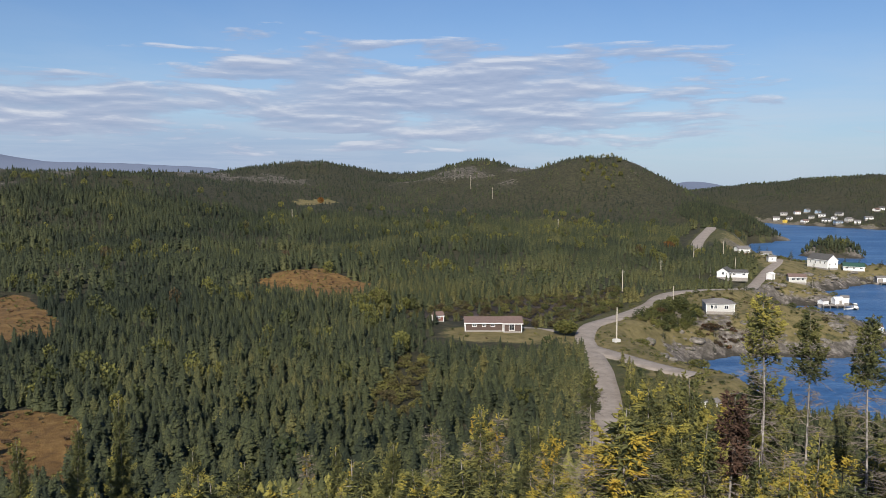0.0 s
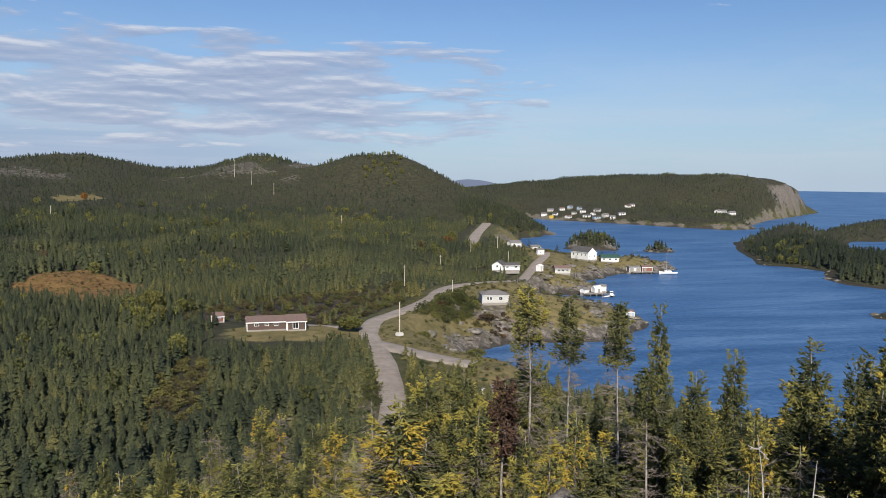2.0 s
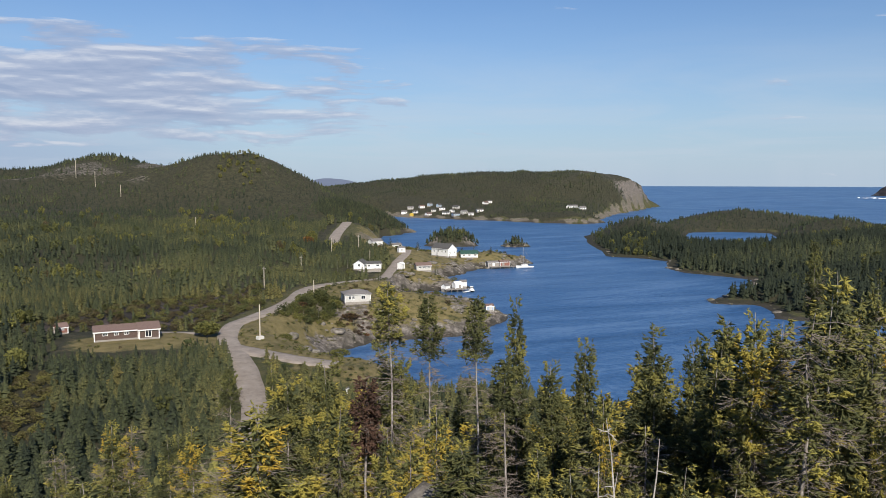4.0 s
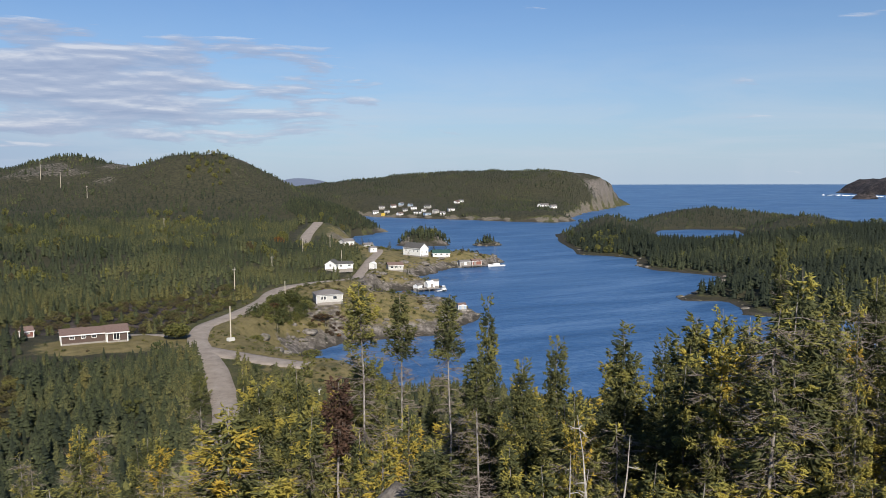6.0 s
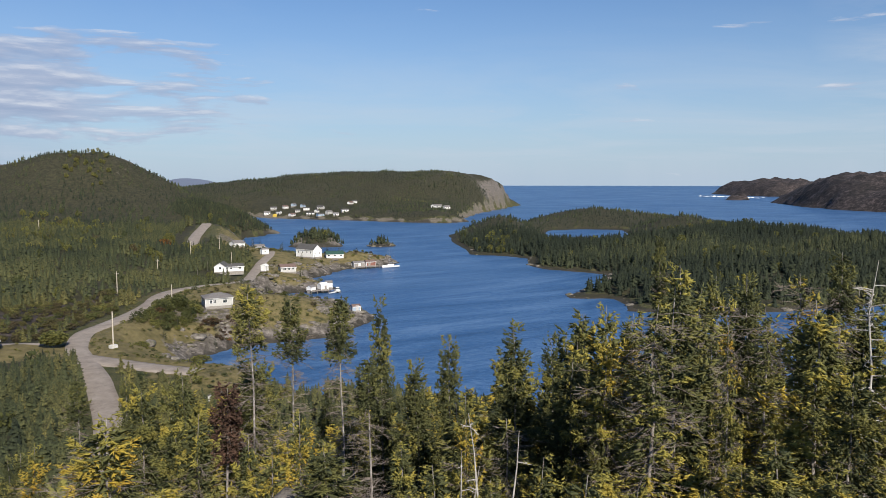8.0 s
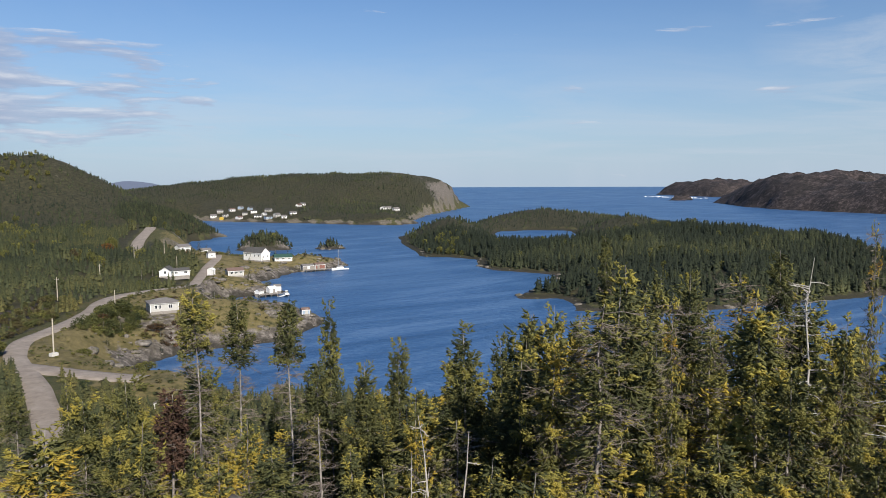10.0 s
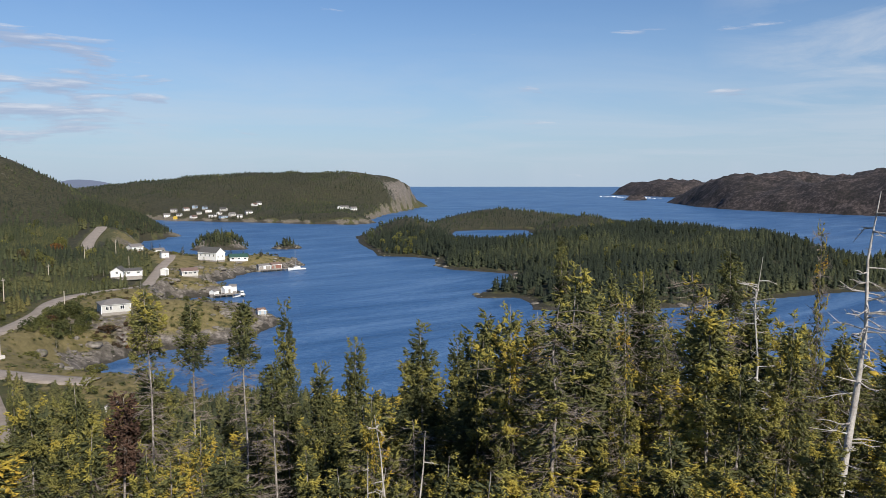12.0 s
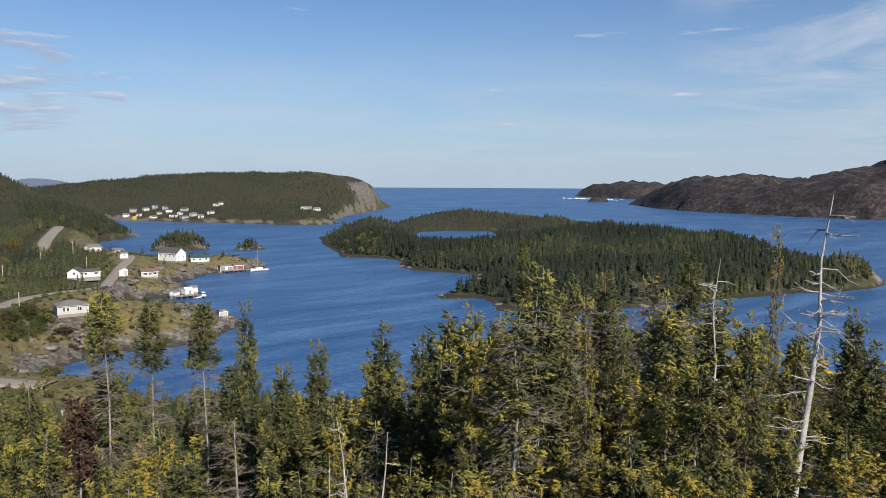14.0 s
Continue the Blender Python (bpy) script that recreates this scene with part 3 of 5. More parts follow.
# ---- trees ----
def stick(a, b, ra, rb, sides=5):
    """A tapered stick: verts and triangles."""
    a, b = np.asarray(a, float), np.asarray(b, float)
    w = b - a
    w /= np.linalg.norm(w) + 1e-9
    u = np.cross(w, (0.3, 0.9, 0.1) if abs(w[2]) > 0.8 else (0, 0, 1))
    u /= np.linalg.norm(u)
    v = np.cross(w, u)
    t = 2 * np.pi * np.arange(sides) / sides
    ring = np.cos(t)[:, None] * u + np.sin(t)[:, None] * v
    verts = np.r_[a + ra * ring, b + rb * ring]
    k = np.arange(sides)
    n = (k + 1) % sides
    return verts, np.r_[np.c_[k, n, n + sides], np.c_[k, n + sides, k + sides]]


def gather(pieces):
    verts, faces, base = [], [], 0
    for v, f in pieces:
        verts.append(v)
        faces.append(f + base)
        base += len(v)
    return np.concatenate(verts), np.concatenate(faces)


def trunk_shape(rng, h, r, sides=7, bend=0.03, rings=9):
    s = np.linspace(0, 1, rings)
    lean = rng.normal(0, bend, 2)
    axis = np.c_[lean[0] * h * s**1.5 + rng.normal(0, 0.004 * h, rings) * s, lean[1] * h * s**1.5 + rng.normal(0, 0.004 * h, rings) * s, h * s]
    t = 2 * np.pi * np.arange(sides) / sides
    rad = r * (1 - 0.93 * s) * (1 + 0.5 * np.exp(-s * 18))
    v = axis[:, None, :] + rad[:, None, None] * np.stack([np.cos(t), np.sin(t), 0 * t], -1)[None] * (1 + 0.12 * rng.normal(size=(rings, sides, 1)))
    idx = np.arange(rings * sides).reshape(rings, sides)
    nx = np.roll(idx, -1, 1)
    f = np.r_[np.stack([idx[:-1], nx[:-1], nx[1:]], -1).reshape(-1, 3), np.stack([idx[:-1], nx[1:], idx[1:]], -1).reshape(-1, 3)]
    return v.reshape(-1, 3), f, axis


def shoots(rng, at, way, length, thick, sprays=3):
    """Needle-clad shoots: a spindle each, with needle sprays standing off it. Gives verts, triangles and the shoot that each vertex belongs to."""
    n = len(at)
    way = way / (np.linalg.norm(way, axis=1)[:, None] + 1e-9)
    u = np.cross(way, rng.normal(0, 1, (n, 3)))
    u /= np.linalg.norm(u, axis=1)[:, None] + 1e-9
    v = np.cross(way, u)
    ll, rr = length[:, None], thick[:, None]
    rows = [at, at + way * ll]
    for k in range(3):
        a = 2.094 * k
        rows.append(at + way * ll * 0.42 + (u * math.cos(a) + v * math.sin(a)) * rr * rng.uniform(0.7, 1.2, (n, 1)))
    verts = np.stack(rows, 1)
    tri = np.array([[0, 3, 2], [0, 4, 3], [0, 2, 4], [1, 2, 3], [1, 3, 4], [1, 4, 2]])
    faces = (tri[None] + 5 * np.arange(n)[:, None, None]).reshape(-1, 3)
    verts, owner = verts.reshape(-1, 3), np.repeat(np.arange(n), 5)
    if sprays:
        m = n * sprays
        who = np.repeat(np.arange(n), sprays)
        a = rng.uniform(0, 6.283, m)[:, None]
        off = u[who] * np.cos(a) + v[who] * np.sin(a)
        root = at[who] + way[who] * ll[who] * rng.uniform(0.1, 0.8, (m, 1))
        tip = root + way[who] * ll[who] * rng.uniform(0.2, 0.45, (m, 1)) + off * rr[who] * rng.uniform(1.5, 3.2, (m, 1))
        wide = np.cross(off, way[who]) * rr[who] * 0.5
        verts = np.concatenate([verts, np.stack([root - wide, root + wide, tip], 1).reshape(-1, 3)])
        faces = np.concatenate([faces, 5 * n + np.arange(3 * m).reshape(-1, 3)])
        owner = np.concatenate([owner, np.repeat(who, 3)])
    return verts, faces, owner


def crown_shape(rng, h, axis, reach, bare, whorls, boughs, dense, power=0.8, gaps=0.15, shoot=0.2, sprays=3, plume=0.0):
    """Boughs in whorls, each a flat drooping fan of needle-clad shoots. dense: shoots on a bough of full length; plume: how far the crown narrows again below.
    Gives verts, triangles, and how far out on its bough each vertex's shoot sits."""
    ats, ways, outs = [], [], []
    for level in np.linspace(bare * h, 0.985 * h, whorls):
        s = level / h
        grow = (1 - s) / max(1 - bare, 0.05)
        full = reach * grow**power * (1 - plume * grow**3) + 0.5 * shoot
        n = max(3, int(round(boughs * (0.55 + 0.45 * grow))))
        start = rng.uniform(0, 6.28)
        for k in range(n):
            if rng.rand() < gaps:
                continue
            a = start + 6.283 * k / n + rng.normal(0, 0.25)
            z = min(level + rng.normal(0, 0.35) * h * (1 - bare) / whorls, 0.99 * h)
            at = np.array([np.interp(z, axis[:, 2], axis[:, 0]), np.interp(z, axis[:, 2], axis[:, 1]), z])
            length = full * (rng.uniform(0.45, 0.8) if rng.rand() < 0.35 else rng.uniform(0.8, 1.25))
            rise = 0.5 * (1 - grow) - 0.24 + rng.normal(0, 0.12)
            out = np.array([math.cos(a), math.sin(a), 0.0])
            side = np.array([-out[1], out[0], 0.0])
            nt = max(2, int(round(dense * (length / reach) ** 1.35)))
            u = np.clip(rng.beta(1.9, 1.1, nt), 0.12, 1.0)
            u[0] = 0.97
            v = rng.uniform(-1, 1, nt) * 0.42 * length * np.minimum(1.12 - u, 0.25 + u)
            v[0] = 0
            mid = at + out * (length * u)[:, None] + side * v[:, None]
            mid[:, 2] += length * (rise * u + 0.28 * u**2) - 0.22 * np.abs(v) + rng.normal(0, 0.55 * shoot, nt)
            d = out * rng.uniform(0.5, 1.0, nt)[:, None] + side * (np.sign(v) * rng.uniform(0.2, 1.0, nt))[:, None] + rng.normal(0, 0.42, (nt, 3)) + np.array([0, 0, 0.2 + 0.5 * rise])
            ats.append(mid)
            ways.append(d)
            outs.append(u)
    at, way, u = np.concatenate(ats), np.concatenate(ways), np.concatenate(outs)
    n = len(at)
    length = shoot * rng.uniform(0.7, 1.35, n)
    v, f, who = shoots(rng, at - way / np.linalg.norm(way, axis=1)[:, None] * (0.4 * length)[:, None], way, length, length * rng.uniform(0.13, 0.2, n), sprays)
    return v, f, u[who], at[who]


def dead_boughs(rng, h, axis, reach, low, high, count, thick=0.02, twigs=7):
    """Bare drooping boughs with a spread of fine twigs."""
    pieces = []
    for _ in range(count):
        s = rng.uniform(low, high)
        z = s * h
        at = np.array([np.interp(z, axis[:, 2], axis[:, 0]), np.interp(z, axis[:, 2], axis[:, 1]), z])
        a, length = rng.uniform(0, 6.283), reach * rng.uniform(0.35, 1.0)
        d = np.array([math.cos(a), math.sin(a), rng.normal(0.0, 0.22)])
        bend = at + d * length * 0.5
        end = bend + (d + np.array([0, 0, rng.normal(-0.15, 0.35)])) * length * 0.5
        pieces += [stick(at, bend, thick, thick * 0.65, 3), stick(bend, end, thick * 0.65, thick * 0.25, 3)]
        for k in range(twigs):
            p = at + (bend - at) * rng.uniform(0.4, 1) if k < 2 else bend + (end - bend) * rng.uniform(0, 0.9)
            pieces.append(stick(p, p + (d * 0.7 + rng.normal(0, 0.5, 3) * np.array([1, 1, 0.6])) * length * rng.uniform(0.2, 0.45), thick * 0.45, thick * 0.15, 3))
    return gather(pieces)


def bough_tree(rng, boughs, core=6, wide=0.2, low=0.05, blunt=0.8):
    """A unit spruce, 1 high: folded boughs set round the stem, ragged in length, over an inner cone added to stand for
    the shade inside.
    """
    s = (np.arange(boughs) + rng.rand(boughs)) / boughs
    a = 2.39996 * np.arange(boughs) + rng.normal(0, 0.35, boughs)
    z = low + (0.97 - low) * s**0.92
    r = (wide * (1 - s) ** blunt + 0.016) * np.where(rng.rand(boughs) < 0.3, rng.uniform(0.6, 0.85, boughs), rng.uniform(0.85, 1.3, boughs))
    out, side = np.c_[np.cos(a), np.sin(a), 0 * a], np.c_[-np.sin(a), np.cos(a), 0 * a]
    up = np.array([0, 0, 1.0])
    droop = rng.uniform(0.05, 0.5, boughs) * (1 - 0.7 * s)
    root = (z + 0.35 * r + 0.012)[:, None] * up
    tip = out * r[:, None] + (z - droop * r)[:, None] * up
    q = rng.uniform(0.3, 0.55, (2, boughs)) * r
    left = out * (0.55 * r)[:, None] + side * q[0][:, None] + (z - (droop + 0.35) * r * 0.8)[:, None] * up
    right = out * (0.55 * r)[:, None] - side * q[1][:, None] + (z - (droop + 0.35) * r * 0.8)[:, None] * up
    v = np.stack([root, left, tip, right], 1).reshape(-1, 3)
    b = 4 * np.arange(boughs)[:, None]
    f = np.r_[b + [0, 1, 2], b + [0, 2, 3]]
    t = 2 * np.pi * np.arange(core) / core
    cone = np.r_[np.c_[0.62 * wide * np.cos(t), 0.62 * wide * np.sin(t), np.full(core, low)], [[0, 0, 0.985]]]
    k = np.arange(core)
    leader = np.array([[0.012, 0, 0.94], [-0.006, 0.01, 0.94], [-0.006, -0.01, 0.94], [0, 0, 1.0]])
    return gather([(v, f), (cone, np.c_[k, (k + 1) % core, np.full(core, core)]), (leader, np.array([[0, 1, 3], [1, 2, 3], [2, 0, 3]]))])


def tree_thing(name, label, seed, h, reach, bare, whorls, boughs, dense, tint, power=0.8, gaps=0.15, dead=30, thick=0.11, shoot=0.2, sprays=3, bark=None, dead_span=(0.2, 0.9), dead_reach=None, plume=0.0,
               category="spruce tree", needle_mat=None):
    """One tree, standing at the origin: trunk, crown and dead boughs."""
    rng = np.random.RandomState(seed)
    root = new(name)
    v, f, axis = trunk_shape(rng, h, thick, 7, 0.008)
    t = new("trunk", mesh_of("trunk", v, f, [bark or bark_mat], None, True))
    t.parent = root
    if whorls:
        v, f, outer, mid = crown_shape(rng, h, axis, reach, bare, whorls, boughs, dense, power, gaps, shoot, sprays, plume)
        # some boughs have turned yellow, all of them are paler at the tips
        ch = np.array([math.sin(seed), math.cos(seed * 1.7)]) * 40
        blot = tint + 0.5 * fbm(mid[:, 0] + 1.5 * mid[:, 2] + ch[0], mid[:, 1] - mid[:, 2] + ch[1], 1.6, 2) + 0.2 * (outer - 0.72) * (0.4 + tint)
        # needles filling in round the stem, tinted dark to paint the inner shade
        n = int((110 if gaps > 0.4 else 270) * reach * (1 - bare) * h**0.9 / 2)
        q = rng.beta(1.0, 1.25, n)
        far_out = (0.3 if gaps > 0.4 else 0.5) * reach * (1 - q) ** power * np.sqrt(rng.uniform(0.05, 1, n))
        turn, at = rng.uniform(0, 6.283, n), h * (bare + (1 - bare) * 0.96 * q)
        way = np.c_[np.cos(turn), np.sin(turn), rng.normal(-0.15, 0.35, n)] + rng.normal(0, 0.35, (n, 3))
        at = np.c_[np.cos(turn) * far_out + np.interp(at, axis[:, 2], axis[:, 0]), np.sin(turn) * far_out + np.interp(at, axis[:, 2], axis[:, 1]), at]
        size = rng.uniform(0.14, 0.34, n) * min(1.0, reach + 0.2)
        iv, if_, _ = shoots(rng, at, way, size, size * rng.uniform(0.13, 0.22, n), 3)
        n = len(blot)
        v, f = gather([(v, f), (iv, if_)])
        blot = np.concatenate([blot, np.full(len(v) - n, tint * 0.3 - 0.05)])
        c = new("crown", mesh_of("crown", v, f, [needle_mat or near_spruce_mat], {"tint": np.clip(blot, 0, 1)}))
        c.parent = root
    if dead:
        v, f = dead_boughs(rng, h, axis, dead_reach or reach * 0.9, *dead_span, dead, 0.012 if whorls else 0.015, 10 if whorls else 5)
        b = new("deadwood", mesh_of("deadwood", v, f, [twig_mat if bark is None else bark]))
        b.parent = root
        b["kind"] = "stuff"
    tagged(root, label, category)
    return root


# mid and far forest: cheap trees joined into one sheet of forest each
def blob_tree(rng, count, size=0.2):
    """A unit broad-leaved bush or tree: many small leaf clumps round a crown, 1 high."""
    p = rng.normal(size=(count, 3))
    p /= np.linalg.norm(p, axis=1)[:, None]
    p *= rng.uniform(0.55, 1.0, (count, 1))
    c = np.c_[p[:, 0] * 0.42, p[:, 1] * 0.42, 0.56 + p[:, 2] * 0.42]
    u, w = rng.normal(size=(count, 3)), rng.normal(size=(count, 3))
    u /= np.linalg.norm(u, axis=1)[:, None]
    w = np.cross(u, w)
    w /= np.linalg.norm(w, axis=1)[:, None]
    s = size * rng.uniform(0.5, 1.1, (count, 1))
    q = np.stack([c - u * s, c + w * s * 0.8, c + u * s, c - w * s * 0.8], 1)
    base = 4 * np.arange(count)[:, None]
    return q.reshape(-1, 3), np.r_[base + [0, 1, 2], base + [0, 2, 3]]


def plant(name, label, category, protos, places, mat, rng, inner_shade=0.0):
    """Joins many trees into one object. places: x, y, z, height, width, tint."""
    places = np.asarray(places)
    verts, faces, tints, base = [], [], [], 0
    pick = rng.randint(0, len(protos), len(places))
    for k, (pv, pf) in enumerate(protos):
        rows = places[pick == k]
        if not len(rows):
            continue
        a = rng.uniform(0, 6.283, len(rows))
        ca, sa_ = np.cos(a)[:, None], np.sin(a)[:, None]
        lx, ly = rng.normal(0, 0.03, (len(rows), 1)), rng.normal(0, 0.03, (len(rows), 1))
        x = (pv[:, 0] * ca - pv[:, 1] * sa_) * rows[:, 4:5] + lx * rows[:, 3:4] * pv[:, 2] + rows[:, 0:1]
        y = (pv[:, 0] * sa_ + pv[:, 1] * ca) * rows[:, 4:5] + ly * rows[:, 3:4] * pv[:, 2] + rows[:, 1:2]
        z = pv[:, 2] * rows[:, 3:4] + rows[:, 2:3]
        verts.append(np.stack([x, y, z], -1).reshape(-1, 3))
        faces.append((pf[None] + (base + len(pv) * np.arange(len(rows)))[:, None, None]).reshape(-1, 3))
        # paler bough ends; towards the stem inner shade is painted into the tint
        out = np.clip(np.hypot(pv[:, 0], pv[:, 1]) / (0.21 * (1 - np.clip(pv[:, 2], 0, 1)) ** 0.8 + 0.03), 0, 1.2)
        tints.append((rows[:, 5:6] + inner_shade * (out[None] - 0.7)).ravel())
        base += len(pv) * len(rows)
    me = mesh_of(name, np.concatenate(verts), np.concatenate(faces), [mat], {"tint": np.concatenate(tints)})
    return tagged(new(name, me), label, category, kind="stuff")


def scatter(rng, x0, x1, y0, y1, gap):
    gx, gy = np.meshgrid(np.arange(x0, x1, gap), np.arange(y0, y1, gap))
    return gx.ravel() + rng.uniform(-0.48, 0.48, gx.size) * gap, gy.ravel() + rng.uniform(-0.48, 0.48, gx.size) * gap


def in_sector(x, y, near, far, left=-35.0, right=80.0):
    a, r = np.degrees(np.arctan2(x, y)), np.hypot(x, y)
    return (a > left) & (a < right) & (r >= near) & (r < far)


HOUSE_SPOTS = [(12, 182, 15), (-1, 193, 4), (78, 223, 9), (106, 294, 13), (172, 366, 13), (189, 367, 8), (138, 310, 6), (148, 359, 5), (43, 125, 5), (28, 182, 8), (38, 172, 8)]


def wooded(x, y):
    """How thickly the trees stand: 0 to 1."""
    main, pen, isles, east = shores(x, y)
    inland = np.maximum(np.maximum(main, pen), np.maximum(isles, east))
    d = np.maximum(step(3, 8, inland), step(1.5, 4, isles)) * (east < 0)
    d = d * step(2.6, 4.2, np.minimum(from_line(x, y, ROAD), from_line(x, y, LANE) - 1.5)) * step(8, 12, from_line(x, y, CUT_ROAD)) * step(7, 11, np.hypot(x - 127, y - 393))
    for b in BOGS + [GULLY]:
        d = d * step(2.5, -2.5, inside_by(x, y, b))
    d = d * (1 - step(-4, 3, inside_by(x, y, VILLAGE))) * (1 - 0.97 * step(-4, 4, inside_by(x, y, THICKET)))
    for hx, hy, hr in HOUSE_SPOTS:
        d = d * (np.hypot(x - hx, y - hy) > hr)
    d = d * (1 - np.exp(-((x - 16) / 19) ** 4 - ((y - 180) / 10) ** 4))
    z = height(x, y)
    bald = step(26, 44, z) * step(0.08, 0.28, fbm(x + 90, y + 7, 50, 4)) * step(350, 600, np.hypot(x, y))
    town = np.exp(-((x - 400) / 60) ** 4 - ((y - 880) / 75) ** 4)
    scarp = np.exp(-((x - 790) / 110) ** 2 - ((y - 945) / 75) ** 2)
    return d * (1 - 0.75 * bald) * (1 - 0.9 * town) * (1 - step(0.25, 0.6, scarp))


HEDGE = [(47, 202), (55, 213), (63, 226), (69, 232), (73, 228), (72, 218), (64, 209), (53, 200)]
CLUMPS = [(-17, 203, 4, 22), (-7, 162, 2, 4), (-22, 206, 2.5, 8), (-4, 316, 6, 16), (1, 302, 4, 10), (-18, 446, 12, 26), (82, 560, 13, 40), (96, 535, 10, 26), (63, 378, 8, 14), (87, 344, 5, 8), (-60, 230, 6, 12), (30, 400, 8, 14),
          (-120, 330, 10, 16), (122, 380, 5, 12), (141, 702, 12, 34), (-30, 330, 5, 12), (55, 470, 6, 14), (318, 402, 7, 16), (300, 372, 5, 8)]


def build_forest():
    rng = np.random.RandomState(7)
    spruce1 = [bough_tree(rng, 84, 6, rng.uniform(0.16, 0.24), 0.04, rng.uniform(0.6, 0.9)) for _ in range(14)]
    spruce2 = [bough_tree(rng, 40, 5, rng.uniform(0.16, 0.24), 0.05, rng.uniform(0.6, 0.9)) for _ in range(12)]
    spruce3 = [bough_tree(rng, 15, 4, rng.uniform(0.18, 0.27), 0.06, rng.uniform(0.5, 0.85)) for _ in range(8)]
    spruce4 = [bough_tree(rng, 6, 4, rng.uniform(0.24, 0.34), 0.06, rng.uniform(0.4, 0.7)) for _ in range(6)]
    bushes = [blob_tree(rng, 190, 0.08) for _ in range(6)]
    far_bushes = [blob_tree(rng, 190, 0.075) for _ in range(5)]

    def stand(near, far, gap, low, high, left, right, thin=1.0, shade=0.0):
        x, y = scatter(rng, -far, far, -20, far, gap)
        keep = in_sector(x, y, near, far, left, right)
        x, y = x[keep], y[keep]
        patch = fbm(x + 500, y, 70, 4)
        keep = rng.rand(len(x)) < wooded(x, y) * thin * (0.9 + 0.5 * patch) * (0.5 + 0.5 * step(-0.3, 0.0, fbm(x, y + 900, 9 + 0.02 * near, 2)))
        x, y, patch = x[keep], y[keep], patch[keep]
        z = height(x, y)
        size = (low + (high - low) * rng.beta(1.3, 1.4, len(x))) * (1 + 0.35 * fbm(x, y + 200, 35, 2))
        shrink = np.exp(-((x - 18) / 26) ** 4 - ((y - 168) / 12) ** 4)
        size = size * (1 - 0.45 * shrink)
        tint = np.clip(0.38 - shade - 0.34 * step(-10, -130, x) + 0.65 * patch + 0.45 * np.maximum(fbm(x + 77, y + 31, 30 + 0.04 * near, 3), 0) + rng.normal(0, 0.13, len(x)), 0, 0.75)
        if near >= 250:
            clump = fbm(x + 9, y + 400, 17, 3)
            tint, size = np.clip(0.5 * tint + 0.15 - 0.45 * shade + 0.4 * clump, 0, 0.6), size * (1 + 0.6 * clump)
        return np.c_[x, y, z - 0.15, size, size * rng.uniform(1.05, 1.5, len(x)), tint]

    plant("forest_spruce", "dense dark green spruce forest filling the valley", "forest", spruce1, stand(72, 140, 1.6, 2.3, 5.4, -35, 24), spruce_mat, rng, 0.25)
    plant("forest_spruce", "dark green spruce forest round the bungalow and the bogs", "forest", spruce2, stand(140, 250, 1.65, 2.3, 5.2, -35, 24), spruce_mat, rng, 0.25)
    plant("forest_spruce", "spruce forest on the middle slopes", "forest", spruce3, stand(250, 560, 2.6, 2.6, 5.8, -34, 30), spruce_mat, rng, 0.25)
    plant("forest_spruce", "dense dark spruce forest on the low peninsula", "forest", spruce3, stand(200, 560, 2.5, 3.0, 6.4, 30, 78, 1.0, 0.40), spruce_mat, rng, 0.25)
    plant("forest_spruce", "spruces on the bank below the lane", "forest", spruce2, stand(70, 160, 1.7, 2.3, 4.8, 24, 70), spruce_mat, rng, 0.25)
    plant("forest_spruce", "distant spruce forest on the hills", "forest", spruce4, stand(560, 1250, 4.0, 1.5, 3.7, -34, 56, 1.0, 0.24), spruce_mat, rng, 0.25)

    # the wooded hillock beside the cut and the islets stand thick
    x, y = scatter(rng, 160, 290, 430, 680, 2.3)
    isles = shores(x, y)[2]
    keep = ((isles > 1.2) | (np.hypot((x - 222) / 42, (y - 605) / 50) < 1)) & (shores(x, y)[0] * (isles < 0) + 9 * (isles > 0) > 3) & (from_line(x, y, CUT_ROAD) > 6)
    x, y = x[keep], y[keep]
    s = rng.uniform(2.2, 4.4, len(x)) * np.where(x - 0.5 * y > 33, 0.5, 1.0)
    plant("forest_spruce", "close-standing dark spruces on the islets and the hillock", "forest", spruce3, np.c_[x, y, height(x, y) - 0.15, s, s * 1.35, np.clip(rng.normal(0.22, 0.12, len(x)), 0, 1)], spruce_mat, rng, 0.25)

    def shrubs(x, y, low, high, tint, spread, wide=1.3):
        n = len(x)
        s = rng.uniform(low, high, n)
        return np.c_[x, y, height(x, y) - 0.1 * s, s, s * wide * rng.uniform(0.8, 1.25, n), np.clip(tint + rng.normal(0, spread, n), 0, 1)]

    x, y = scatter(rng, -45, 66, 190, 268, 2.5)
    keep = (inside_by(x, y, THICKET) > 0) & (from_line(x, y, ROAD) > 4.5)
    plant("thicket", "brown and green alder thicket beside the road", "bushes", bushes, shrubs(x[keep], y[keep], 0.7, 2.0, np.where(rng.rand(keep.sum()) < 0.3, 0.26, 0.59), 0.04, 1.6), leaf_mat, rng)
    x, y = scatter(rng, -16, 4, 104, 164, 1.9)
    keep = inside_by(x, y, GULLY) > -0.5
    plant("thicket", "rust brown shrubs in a wet gully among the spruces", "bushes", bushes, shrubs(x[keep], y[keep], 0.7, 1.8, 0.57, 0.04, 1.6), leaf_mat, rng)
    x, y = scatter(rng, 36, 235, 130, 420, 3.4)
